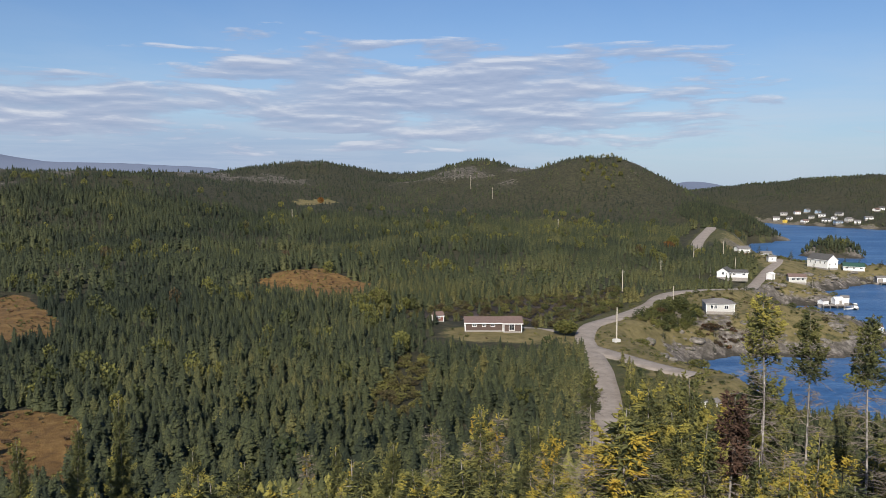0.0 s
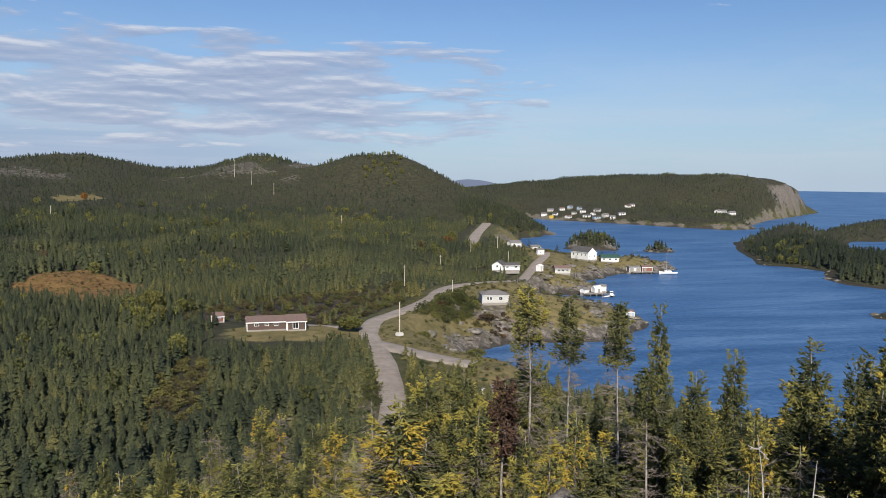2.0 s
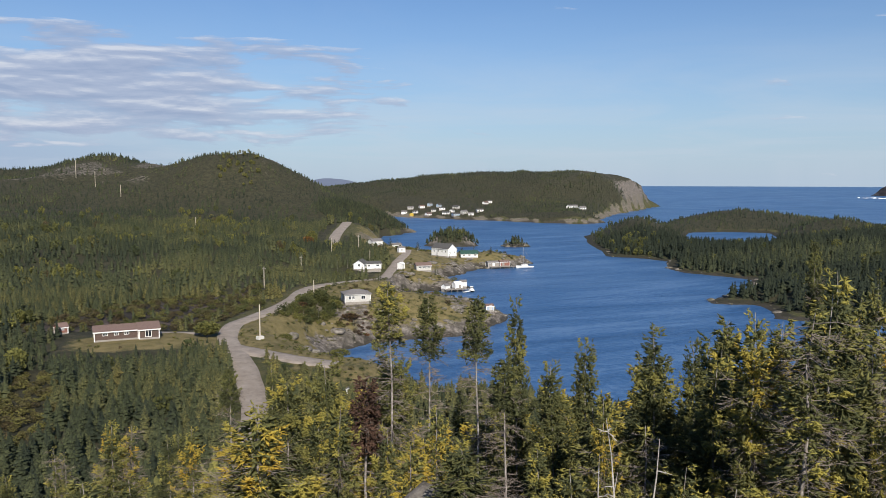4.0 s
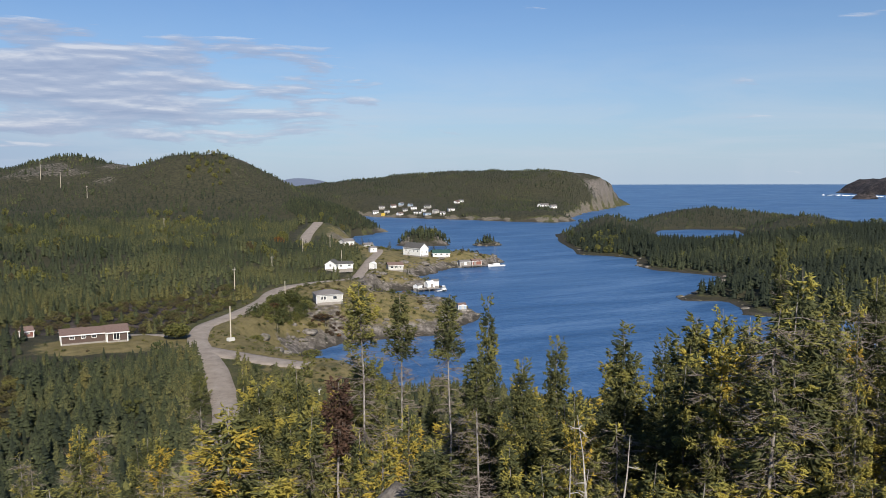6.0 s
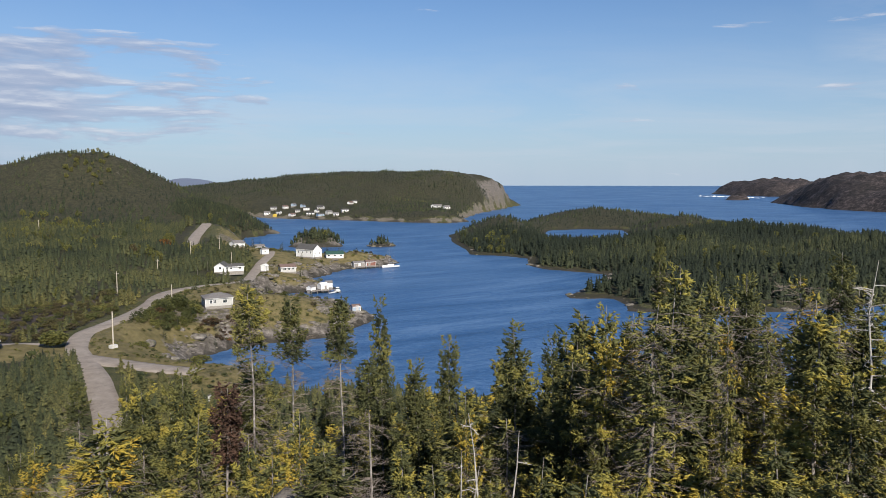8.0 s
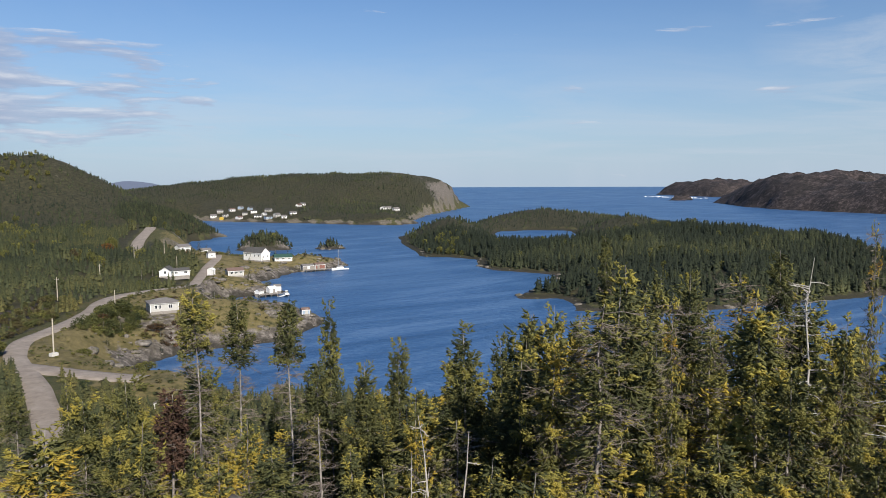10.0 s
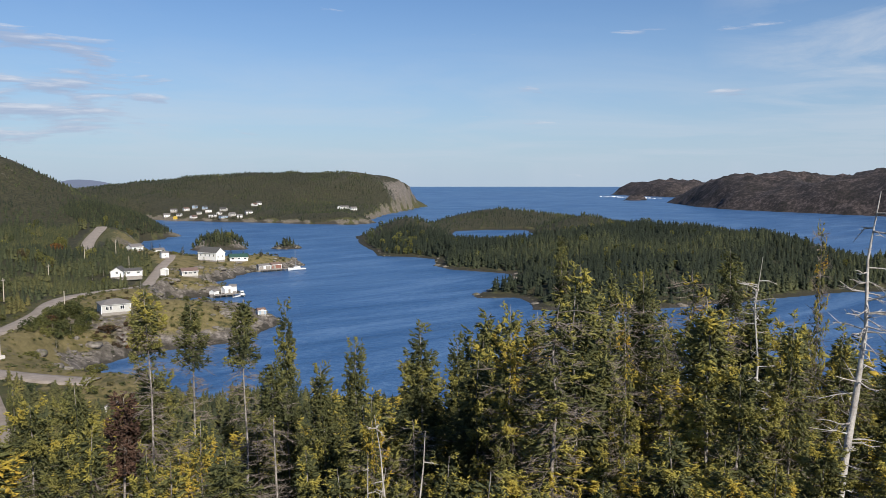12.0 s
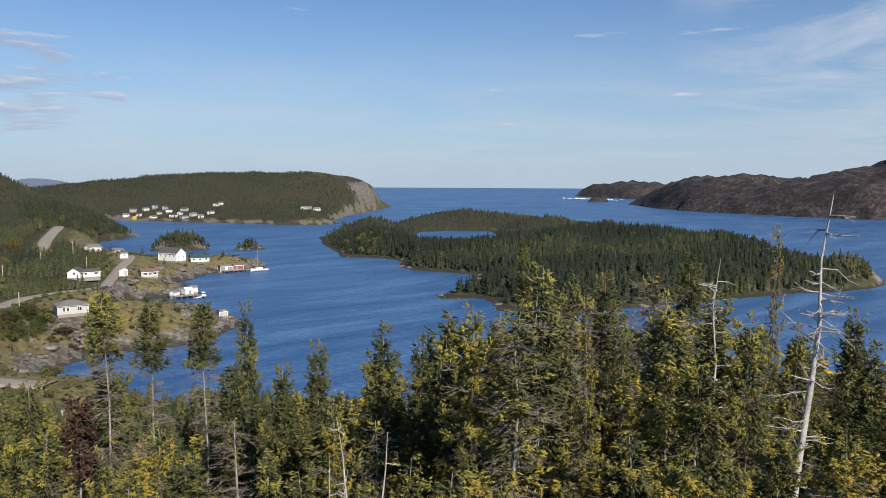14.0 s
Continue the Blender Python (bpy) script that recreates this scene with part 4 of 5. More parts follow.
    keep = (inside_by(x, y, VILLAGE) > 1) & (rng.rand(len(x)) < 0.5 + 1.1 * fbm(x, y, 25, 3)) & (from_line(x, y, ROAD) > 4.5) & (from_line(x, y, LANE) > 4.5) & (shores(x, y)[0] > 5) & (inside_by(x, y, KNOLL) < -1)
    for hx, hy, hr in HOUSE_SPOTS:
        keep &= np.hypot(x - hx, y - hy) > hr
    plant("thicket", "low autumn scrub on the rocky heath", "bushes", bushes, shrubs(x[keep], y[keep], 0.5, 1.6, 0.42, 0.2, 1.6), leaf_mat, rng)
    x, y = scatter(rng, -300, 520, 60, 620, 8.5)
    keep = in_sector(x, y, 80, 620, -33, 76) & (rng.rand(len(x)) < 0.10 * wooded(x, y) + 0.55 * wooded(x, y) * step(0.12, 0.3, fbm(x + 40, y + 80, 60, 3)))
    plant("broadleaf_trees", "yellow-green birches and alders among the spruces", "trees", far_bushes, shrubs(x[keep], y[keep], 3.5, 6.5, 0.33, 0.16, 0.85), leaf_mat, rng)
    x, y = scatter(rng, 44, 84, 196, 232, 1.8)
    hedge = inside_by(x, y, HEDGE) > 0
    plant("thicket", "dense green bushes between the road and the cream house", "bushes", bushes, shrubs(x[hedge], y[hedge], 1.0, 2.8, 0.27, 0.09, 1.3), leaf_mat, rng)
    russet = (np.hypot((x - 75) / 7, (y - 209) / 5) < 1) & ~hedge
    plant("thicket", "russet autumn shrubs below the cream house", "bushes", bushes, shrubs(x[russet], y[russet], 0.6, 1.3, 0.76, 0.06, 1.6), leaf_mat, rng)
    # tussocks and low juniper on the open ground
    tufts = [blob_tree(rng, 16, 0.26) for _ in range(5)]
    x, y = scatter(rng, -150, 235, 60, 420, 1.9)
    keep = ((inside_by(x, y, VILLAGE) > 0) & (np.hypot(x, y) < 330) | (np.hypot((x - 17) / 17, (y - 179) / 8) < 1) | (np.max([inside_by(x, y, b) for b in BOGS], 0) > 0)) & (rng.rand(len(x)) < 0.55 + 0.9 * fbm(x, y, 9, 3))
    keep &= (from_line(x, y, ROAD) > 2.8) & (from_line(x, y, LANE) > 3.6) & (shores(x, y)[0] > 2.5)
    for hx, hy, hr in HOUSE_SPOTS[:-1]:
        keep &= np.hypot(x - hx, y - hy) > hr * 0.62
    plant("tussocks", "tussocks of grass and low juniper on the open heath", "grass", tufts, shrubs(x[keep], y[keep], 0.2, 0.6, 0.36 + 0.22 * (x[keep] < -15), 0.13, 2.2), leaf_mat, rng)
    # clumps of bright birches
    px_, py_ = [], []
    for cx, cy, cr, n in CLUMPS:
        px_.append(cx + rng.normal(0, cr, n))
        py_.append(cy + rng.normal(0, cr * 1.6, n))
    x, y = np.concatenate(px_), np.concatenate(py_)
    dry = np.maximum(*shores(x, y)[:2]) > 4
    x, y = x[dry], y[dry]
    plant("broadleaf_trees", "clumps of bright yellow-green birches in the valley", "trees", bushes, shrubs(x, y, 2.8, 5.2, 0.44, 0.07, 0.9), leaf_mat, rng)


build_forest()

# ---- the trees below the lookout ----
def build_near_trees():
    rng = np.random.RandomState(21)
    by_kind = {}
    protos = []
    # kind, label, height, reach, foot of the crown, whorls, boughs, shoots on a bough, tint, taper, gaps, dead boughs, their span and reach, trunk, narrowing
    kinds = (
        ("green", "dark green spruce with a dense ragged crown", 11.0, 1.4, 0.08, 44, 6, 70, 0.19, 0.55, 0.06, 60, (0.1, 0.6), 1.0, 0.10, 0.0),
        ("gold", "yellowing fir with bare grey twigs between its boughs", 10.0, 1.35, 0.14, 27, 6, 76, 0.35, 0.5, 0.24, 170, (0.1, 0.85), 1.2, 0.09, 0.2),
        ("lanky", "lanky grey-barked spruce with a tufted top and dead lower boughs", 13.0, 0.66, 0.85, 10, 6, 36, 0.25, 0.75, 0.2, 190, (0.3, 0.92), 0.8, 0.085, 0.25),
        ("grey", "half-dead grey fir with a thin yellow crown", 11.0, 0.95, 0.35, 24, 6, 44, 0.42, 0.6, 0.5, 300, (0.15, 0.97), 0.75, 0.085, 0.0),
        ("tiered", "flat-boughed fir in open tiers on a bare grey stem", 10.0, 1.55, 0.40, 13, 6, 120, 0.29, 0.42, 0.12, 110, (0.15, 0.75), 1.1, 0.10, 0.3),
    )
    # fine ones for the trees that stand out, plainer ones for the thick of the wood
    for fine in (True, False):
        shoot, sprays, k0 = (0.165, 4, 1.0) if fine else (0.22, 3, 0.62)
        for k in range(2):
            for i, (kind, label, h, reach, bare, wh, bo, dense, tint, power, gaps, dead, span, dr, thick, plume) in enumerate(kinds):
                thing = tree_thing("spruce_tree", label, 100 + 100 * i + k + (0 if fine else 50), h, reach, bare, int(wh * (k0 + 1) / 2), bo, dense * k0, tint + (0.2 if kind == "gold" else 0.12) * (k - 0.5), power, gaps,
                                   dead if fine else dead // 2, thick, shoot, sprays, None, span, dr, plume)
                protos.append((thing, kind, h))
                by_kind.setdefault((kind, fine), []).append((thing, h))
    used = {}

    def place(kind, x, y, top, wide=1.0, z=None, fine=True):
        z = ground_z(x, y) - 0.12 if z is None else z
        options = by_kind[kind, fine]
        thing, h = options[rng.randint(len(options))]
        s = (top - z) / h
        m = Matrix.Translation((x, y, z)) @ Matrix.Rotation(rng.uniform(0, 6.283), 4, "Z") @ Matrix.Diagonal((wide * s**0.5, wide * s**0.5, s, 1))
        if thing.name not in used:
            used[thing.name] = (thing, m)
        else:
            copy_thing(thing, m)
        spots.append((x, y))

    spots = []
    # trees that stand out: kind, bearing, metres off, height of the top over the sea, width
    for kind, az, d, top, wide in HEROES:
        place(kind, d * math.sin(radians(az)), d * math.cos(radians(az)), top, wide)
    # the rest of the slope
    for x, y in zip(*scatter(rng, -42, 46, 4, 46, 2.1)):
        r, az = math.hypot(x, y), math.degrees(math.atan2(x, y))
        if not (9.0 < r < 37 and -36 < az < 80) or any((x - a) ** 2 + (y - b) ** 2 < 2.2 for a, b in spots):
            continue
        if 67 < az < 75 and r < 13.5:
            continue
        z = ground_z(x, y) - 0.12
        # the canopy rises towards the right, where the slope is better sheltered
        top = min(z + (rng.uniform(12, 17) if az > 44 else rng.uniform(8, 13.5) if az > 12 else rng.uniform(5.5, 10.5)), 45 - r * (float(np.interp(az, *zip(*CANOPY))) + abs(rng.normal(0, 0.028 if az > 44 else 0.06))) - 0.4 * rng.rand())
        if top - z < 1.6:
            continue
        kind = rng.choice(["green", "gold", "lanky", "grey", "tiered"], p=[0.18, 0.40, 0.05, 0.24, 0.13] if az > 8 else [0.55, 0.25, 0.05, 0.15, 0.0])
        if top - z < 4.5 and kind in ("lanky", "grey"):
            kind = "gold"
        place(kind, x, y, top, rng.uniform(0.95, 1.3), z, r < 14)
    for thing, m in used.values():
        thing.matrix_basis = m
    for thing, kind, h in protos:
        if thing.name not in used:
            thing.matrix_basis = Matrix.Translation((-30, 20, ground_z(-30, 20) - 0.1))


CANOPY = ((-40, 0.36), (4, 0.335), (9, 0.305), (12, 0.275), (15, 0.24), (18.2, 0.24), (18.8, 0.29), (20, 0.29), (20.5, 0.24), (26, 0.25), (34, 0.25), (40, 0.215), (45, 0.15), (47, 0.13), (50, 0.112), (58, 0.105), (64, 0.118), (68, 0.15), (71, 0.17), (76, 0.18))
HEROES = [
    ("lanky", 22.3, 20, 42.4, 0.9), ("lanky", 25.1, 21, 41.9, 0.85), ("lanky", 28.7, 20, 42.1, 0.85), ("green", 31.4, 24, 41.4, 0.62), ("lanky", 30.9, 17, 41.2, 0.9),
    ("green", 34.3, 21, 40.2, 0.8), ("green", 36.5, 22, 40.6, 0.75), ("green", 41.3, 22, 41.0, 1.0), ("green", 43.8, 23, 40.5, 0.8), ("green", 45.2, 25, 40.1, 0.7),
    ("gold", 37.8, 15, 40.9, 0.6), ("gold", 47.6, 18, 42.2, 0.8), ("gold", 49.3, 19, 41.7, 0.8), ("lanky", 50.8, 24, 43.4, 0.5), ("gold", 52.6, 23, 42.6, 0.9),
    ("grey", 56.1, 14, 43.1, 0.5), ("green", 57.1, 26, 42.1, 0.9), ("grey", 59.6, 24, 42.4, 1.0), ("grey", 58.2, 21, 41.9, 1.0), ("lanky", 62.1, 22, 43.2, 0.8),
    ("gold", 66.4, 15, 42.7, 0.7), ("grey", 67.7, 21, 44.1, 0.32), ("green", 72.1, 22, 41.9, 0.8), ("green", 73.9, 20, 41.5, 0.9), ("tiered", 63.4, 14, 42.0, 0.8),
    ("gold", 69.1, 20, 41.7, 0.8), ("gold", 59.9, 11, 41.7, 1.0), ("gold", 46.8, 8.5, 41.9, 1.0), ("gold", 63.2, 10, 41.7, 0.9), ("gold", 73.0, 11, 42.0, 0.8),
    ("gold", 25.8, 15, 40.6, 0.7), ("gold", 22.2, 15, 40.2, 0.7), ("tiered", 17.6, 22, 39.9, 0.75), ("tiered", 61.0, 19, 41.9, 0.8), ("green", 54.8, 20, 41.1, 0.8),
    ("lanky", 10.8, 26, 39.0, 0.8), ("green", 13.3, 40, 35.8, 0.6), ("tiered", 21.8, 25, 39.6, 0.75), ("tiered", 14.6, 24, 38.9, 0.9), ("tiered", 17.0, 19, 39.3, 0.8),
    ("tiered", 22.3, 22, 39.9, 0.9), ("gold", 8.1, 22, 38.3, 0.8), ("grey", 10.7, 18, 39.2, 0.9), ("gold", 2.7, 30, 36.3, 0.9), ("grey", -0.6, 32, 35.1, 0.8),
    ("green", -3.9, 32, 34.3, 0.9), ("green", 6.6, 28, 36.2, 0.8), ("grey", 4.2, 30, 36.2, 0.8), ("green", -25.3, 45, 32.3, 0.8), ("green", -22.3, 48, 32.6, 0.8),
    ("green", -28.6, 42, 32.8, 0.8), ("green", -17.8, 40, 32.0, 0.9), ("green", -14.0, 38, 31.7, 0.9), ("grey", -10.0, 40, 31.4, 0.8), ("gold", 2.7, 38, 34.2, 0.85),
    ("grey", -0.2, 36, 33.6, 0.8), ("green", 7.3, 36, 33.8, 0.9), ("green", -3.9, 38, 32.3, 0.9), ("green", -7.6, 40, 31.6, 0.8), ("gold", 55.2, 9.5, 41.5, 0.8),
    ("gold", 57.3, 11, 41.3, 0.8), ("gold", 27.7, 13, 40.7, 0.8), ("gold", 33.5, 13, 40.7, 0.8), ("gold", 36.3, 11, 41.0, 0.8), ("green", 40.6, 11, 40.8, 0.7),
    ("gold", 43.3, 12, 40.8, 0.7), ("gold", 50.7, 9.5, 41.4, 0.8), ("gold", 66.4, 10, 41.7, 0.8), ("tiered", 68.9, 12, 41.5, 0.7), ("gold", 18.3, 16, 40.4, 0.8),
    ("gold", 24.1, 12, 40.9, 0.8),
]
build_near_trees()


def rusty_fir(az, d, top, seed):
    x, y = d * math.sin(radians(az)), d * math.cos(radians(az))
    z = ground_z(x, y) - 0.12
    ob = tree_thing("fir_tree", "dead fir with dark rust-red needles among green ones", seed, top - z, 0.55, 0.76, 12, 6, 30, 0.5, 0.45, 0.2, 60, 0.09, 0.17, 3, None, (0.2, 0.9), 0.8, 0.2, "fir tree", rust_mat)
    ob.matrix_basis = pose(x, y, z, 0, 0, seed * 40)
    return ob


rusty_fir(20.4, 21.0, 39.6, 61)


def dead_snag(az, d, top, lean=0.0, thick=0.1, seed=5, boughs=16, reach=0.8):
    x, y = d * math.sin(radians(az)), d * math.cos(radians(az))
    z = ground_z(x, y) - 0.1
    ob = tree_thing("dead_tree", "bleached bare dead trunk with broken branch stubs", seed, top - z, reach, 0.3, 0, 0, 0, 0, dead=boughs, thick=thick, bark=dead_mat, dead_span=(0.2, 0.97), category="dead tree")
    ob.matrix_basis = Matrix.Translation((x, y, z)) @ Matrix.Rotation(radians(lean), 4, (math.sin(radians(az)), math.cos(radians(az)), 0)) @ Matrix.Rotation(seed * 0.7, 4, "Z")
    return ob


dead_snag(68.9, 13.0, 44.85, 4.2, 0.095, 5, 80, 0.6)
dead_snag(64.0, 18.0, 43.4, 1.0, 0.07, 12, 90, 0.5)
dead_snag(-6.75, 22.0, 37.3, 0.0, 0.07, 6, 6, 0.3)
dead_snag(39.4, 14.0, 40.6, 6.0, 0.06, 7, 6, 0.3)
dead_snag(40.1, 14.5, 40.7, -5.0, 0.06, 8, 6, 0.3)
dead_snag(44.8, 8.6, 41.6, 4.0, 0.045, 9, 4, 0.25)
dead_snag(51.6, 8.3, 41.6, -12.0, 0.045, 10, 5, 0.4)
dead_snag(41.2, 8.6, 41.2, 14.0, 0.04, 11, 4, 0.3)
dead_snag(35.9, 13.0, 40.3, 8.0, 0.055, 13, 10, 0.35)
dead_snag(36.8, 13.4, 40.4, 3.0, 0.05, 14, 10, 0.35)


def build_lower_slope():
    """Cheaper trees on the lower slope above the bay."""
    rng = np.random.RandomState(44)
    protos = []
    for _ in range(6):
        axis = np.array([[0, 0, 0], [0, 0, 1.0]])
        v, f, *_ = crown_shape(rng, 1.0, axis, 0.19, 0.08, 20, 6, 9, 0.55, 0.06, 0.065, 0)
        protos.append((v, f))
    x, y = scatter(rng, 0, 75, -5, 75, 2.5)
    keep = in_sector(x, y, 36, 72, 20, 82)
    x, y = x[keep], y[keep]
    r, az = np.hypot(x, y), np.degrees(np.arctan2(x, y))
    z = height(x, y) - 0.12
    size = np.minimum(rng.uniform(5.0, 9.0, len(x)) * np.interp(az, (34, 46), (1.0, 1.5)), 45 - r * (np.interp(az, *zip(*CANOPY)) + 0.02 + np.abs(rng.normal(0, 0.03, len(x)))) - z)
    keep = size > 1.5
    x, y, z, size = x[keep], y[keep], z[keep], size[keep]
    plant("forest_spruce", "dark spruces on the lower slope above the bay", "forest", protos, np.c_[x, y, z, size, size * rng.uniform(0.95, 1.3, len(x)), np.clip(rng.normal(0.3, 0.15, len(x)), 0, 1)], near_spruce_mat, rng)


build_lower_slope()


def build_slope_forest():
    """The belt of trees between the lookout's slope and the valley."""
    rng = np.random.RandomState(33)
    protos = [bough_tree(rng, 190, 7, rng.uniform(0.17, 0.23), 0.05, rng.uniform(0.65, 0.9)) for _ in range(10)]
    x, y = scatter(rng, -80, 90, 8, 95, 2.35)
    keep = in_sector(x, y, 36, 80, -36, 22)
    x, y = x[keep], y[keep]
    keep = rng.rand(len(x)) < 0.93 * wooded(x, y)
    x, y = x[keep], y[keep]
    r, az = np.hypot(x, y), np.degrees(np.arctan2(x, y))
    z = height(x, y) - 0.12
    size = rng.uniform(4.5, 8.5, len(x))
    limit = 45 - r * (np.interp(az, *zip(*CANOPY)) + 0.03)
    size = np.minimum(size, limit - z)
    keep = size > 1.5
    x, y, z, size = x[keep], y[keep], z[keep], size[keep]
    tint = np.clip(rng.normal(0.13, 0.14, len(x)), 0, 1)
    plant("forest_spruce", "mixed green and yellowing spruces on the slope below", "forest", protos, np.c_[x, y, z, size, size * rng.uniform(0.85, 1.2, len(x)), tint], near_spruce_mat, rng)


build_slope_forest()

# ---- buildings, poles, boats ----
def box(bm, x0, x1, y0, y1, z0, z1):
    v = [bm.verts.new((x, y, z)) for z in (z0, z1) for x, y in ((x0, y0), (x1, y0), (x1, y1), (x0, y1))]
    for f in ((3, 2, 1, 0), (4, 5, 6, 7), (0, 1, 5, 4), (1, 2, 6, 5), (2, 3, 7, 6), (3, 0, 4, 7)):
        bm.faces.new([v[k] for k in f])


def prism(bm, profile, x0, x1):
    """A profile in y and z drawn out along x."""
    a = [bm.verts.new((x0, y, z)) for y, z in profile]
    b = [bm.verts.new((x1, y, z)) for y, z in profile]
    n = len(profile)
    bm.faces.new(a[::-1])
    bm.faces.new(b)
    for k in range(n):
        bm.faces.new((a[k], a[(k + 1) % n], b[(k + 1) % n], b[k]))


def part(name, bm, mat, parent, label="", at=None):
    me = bpy.data.meshes.new(name)
    bmesh.ops.recalc_face_normals(bm, faces=bm.faces)
    bm.to_mesh(me)
    bm.free()
    me.materials.append(mat)
    ob = new(name, me)
    ob.parent = parent
    if at is not None:
        ob.matrix_basis = at
    if label:
        ob["label"] = label
    return ob


def window(parent, x, y, z, w, h, turn=0.0, name="window"):
    """A window in a wall: frame, pane and glazing bar. It faces -y before the turn."""
    at = pose(x, y, z, 0, 0, turn)
    bm = bmesh.new()
    t = 0.09
    box(bm, -w / 2, w / 2, -0.05, 0.04, -h / 2, -h / 2 + t)
    box(bm, -w / 2, w / 2, -0.05, 0.04, h / 2 - t, h / 2)
    box(bm, -w / 2, -w / 2 + t, -0.05, 0.04, -h / 2 + t, h / 2 - t)
    box(bm, w / 2 - t, w / 2, -0.05, 0.04, -h / 2 + t, h / 2 - t)
    box(bm, -0.03, 0.03, -0.045, 0.03, -h / 2 + t, h / 2 - t)
    frame_ob = part(name, bm, white_mat, parent, "white-framed window", at)
    bm = bmesh.new()
    box(bm, -w / 2 + t, w / 2 - t, -0.02, 0.01, -h / 2 + t, h / 2 - t)
    part("pane", bm, glass_mat, frame_ob)
    return frame_ob


def door(parent, x, y, z, w, h, mat, turn=0.0):
    bm = bmesh.new()
    box(bm, -w / 2, w / 2, -0.06, 0.03, 0, h)
    box(bm, -w / 2 + 0.15, w / 2 - 0.15, -0.08, -0.05, h * 0.55, h - 0.2)
    d = part("door", bm, mat, parent, "", pose(x, y, z, 0, 0, turn))
    bm = bmesh.new()
    box(bm, w / 2 - 0.14, w / 2 - 0.09, -0.12, -0.05, h * 0.45, h * 0.5)
    part("handle", bm, metal_mat, d)
    return d


def gable_house(name, label, x, y, z, turn, length, width, wall, rise, wall_mat, roof_mat, windows=(), doors=(), category="house", eave=0.35, chimney=False, trim=True, base=0.5):
    """Ridge along its own x. windows: side (f, b, l, r), place along it, height, width, height of the opening."""
    root = tagged(new(name), label, category)
    root.matrix_basis = pose(x, y, z, 0, 0, turn)
    hl, hw = length / 2, width / 2
    bm = bmesh.new()
    prism(bm, [(-hw, 0.0), (hw, 0.0), (hw, wall), (0, wall + rise), (-hw, wall)], -hl, hl)
    part("wall", bm, wall_mat, root)
    bm = bmesh.new()
    box(bm, -hl - 0.03, hl + 0.03, -hw - 0.03, hw + 0.03, -1.2, base * 0.5)
    part("foundation", bm, grey_wood_mat, root)
    for sgn, nm in ((-1, "roof_slope"), (1, "roof_slope")):
        bm = bmesh.new()
        k = rise / hw
        y0, y1 = sgn * (hw + eave), 0.0
        zlow, zhigh = wall - k * eave, wall + rise
        prism(bm, [(y0, zlow + 0.03), (y1, zhigh + 0.03), (y1, zhigh + 0.2), (y0, zlow + 0.2)], -hl - eave, hl + eave)
        part(nm, bm, roof_mat, root)
    if trim:
        for sgn in (-1, 1):
            bm = bmesh.new()
            box(bm, -hl - eave, hl + eave, sgn * (hw + eave) - 0.04, sgn * (hw + eave) + 0.04, wall - rise / hw * eave - 0.12, wall - rise / hw * eave + 0.1)
            part("fascia", bm, white_mat, root, "white painted fascia board")
            for end in (-1, 1):
                bm = bmesh.new()
                box(bm, end * hl - 0.09, end * hl + 0.09, sgn * hw - 0.09, sgn * hw + 0.09, 0.0, wall - 0.05)
                part("corner_board", bm, white_mat, root)
    if chimney:
        bm = bmesh.new()
        box(bm, hl * 0.3, hl * 0.3 + 0.6, -0.3, 0.3, wall + rise * 0.6, wall + rise + 0.8)
        box(bm, hl * 0.3 - 0.06, hl * 0.3 + 0.66, -0.36, 0.36, wall + rise + 0.8, wall + rise + 0.92)
        part("chimney", bm, red_mat, root)
    sides = {"f": (0, -hw, 0), "b": (0, hw, 180), "l": (-hl, 0, -90), "r": (hl, 0, 90)}
    for side, along, up_, w, h in windows:
        sx, sy, tr = sides[side]
        if side in "fb":
            window(root, along, sy, up_, w, h, tr)
        else:
            window(root, sx, along, up_, w, h, tr)
    for side, along, w, h, m in doors:
        sx, sy, tr = sides[side]
        door(root, along if side in "fb" else sx, sy if side in "fb" else along, base * 0.5, w, h, m, tr)
    return root


def hip_house(name, label, x, y, z, turn, length, width, wall, rise, wall_mat, roof_mat, windows=(), category="house"):
    root = gable_house(name, label, x, y, z, turn, length, width, wall, 0.02, wall_mat, roof_mat, windows, (), category, 0.3)
    for ob in list(root.children):
        if ob.name.startswith("roof_slope"):
            bpy.data.objects.remove(ob)
    bm = bmesh.new()
    a, b = length / 2 + 0.4, width / 2 + 0.4
    low = [bm.verts.new(p) for p in ((-a, -b, wall), (a, -b, wall), (a, b, wall), (-a, b, wall))]
    lip = [bm.verts.new(p) for p in ((-a, -b, wall + 0.15), (a, -b, wall + 0.15), (a, b, wall + 0.15), (-a, b, wall + 0.15))]
    top = [bm.verts.new(p) for p in ((-a + b * 0.95, 0, wall + rise), (a - b * 0.95, 0, wall + rise))]
    bm.faces.new(low[::-1])
    for k in range(4):
        bm.faces.new((low[k], low[(k + 1) % 4], lip[(k + 1) % 4], lip[k]))
    bm.faces.new((lip[0], lip[1], top[1], top[0]))
    bm.faces.new((lip[1], lip[2], top[1]))
    bm.faces.new((lip[2], lip[3], top[0], top[1]))
    bm.faces.new((lip[3], lip[0], top[0]))
    part("roof", bm, roof_mat, root)
    return root


def settled(x, y, drop=0.0):
    return ground_z(x, y) - drop


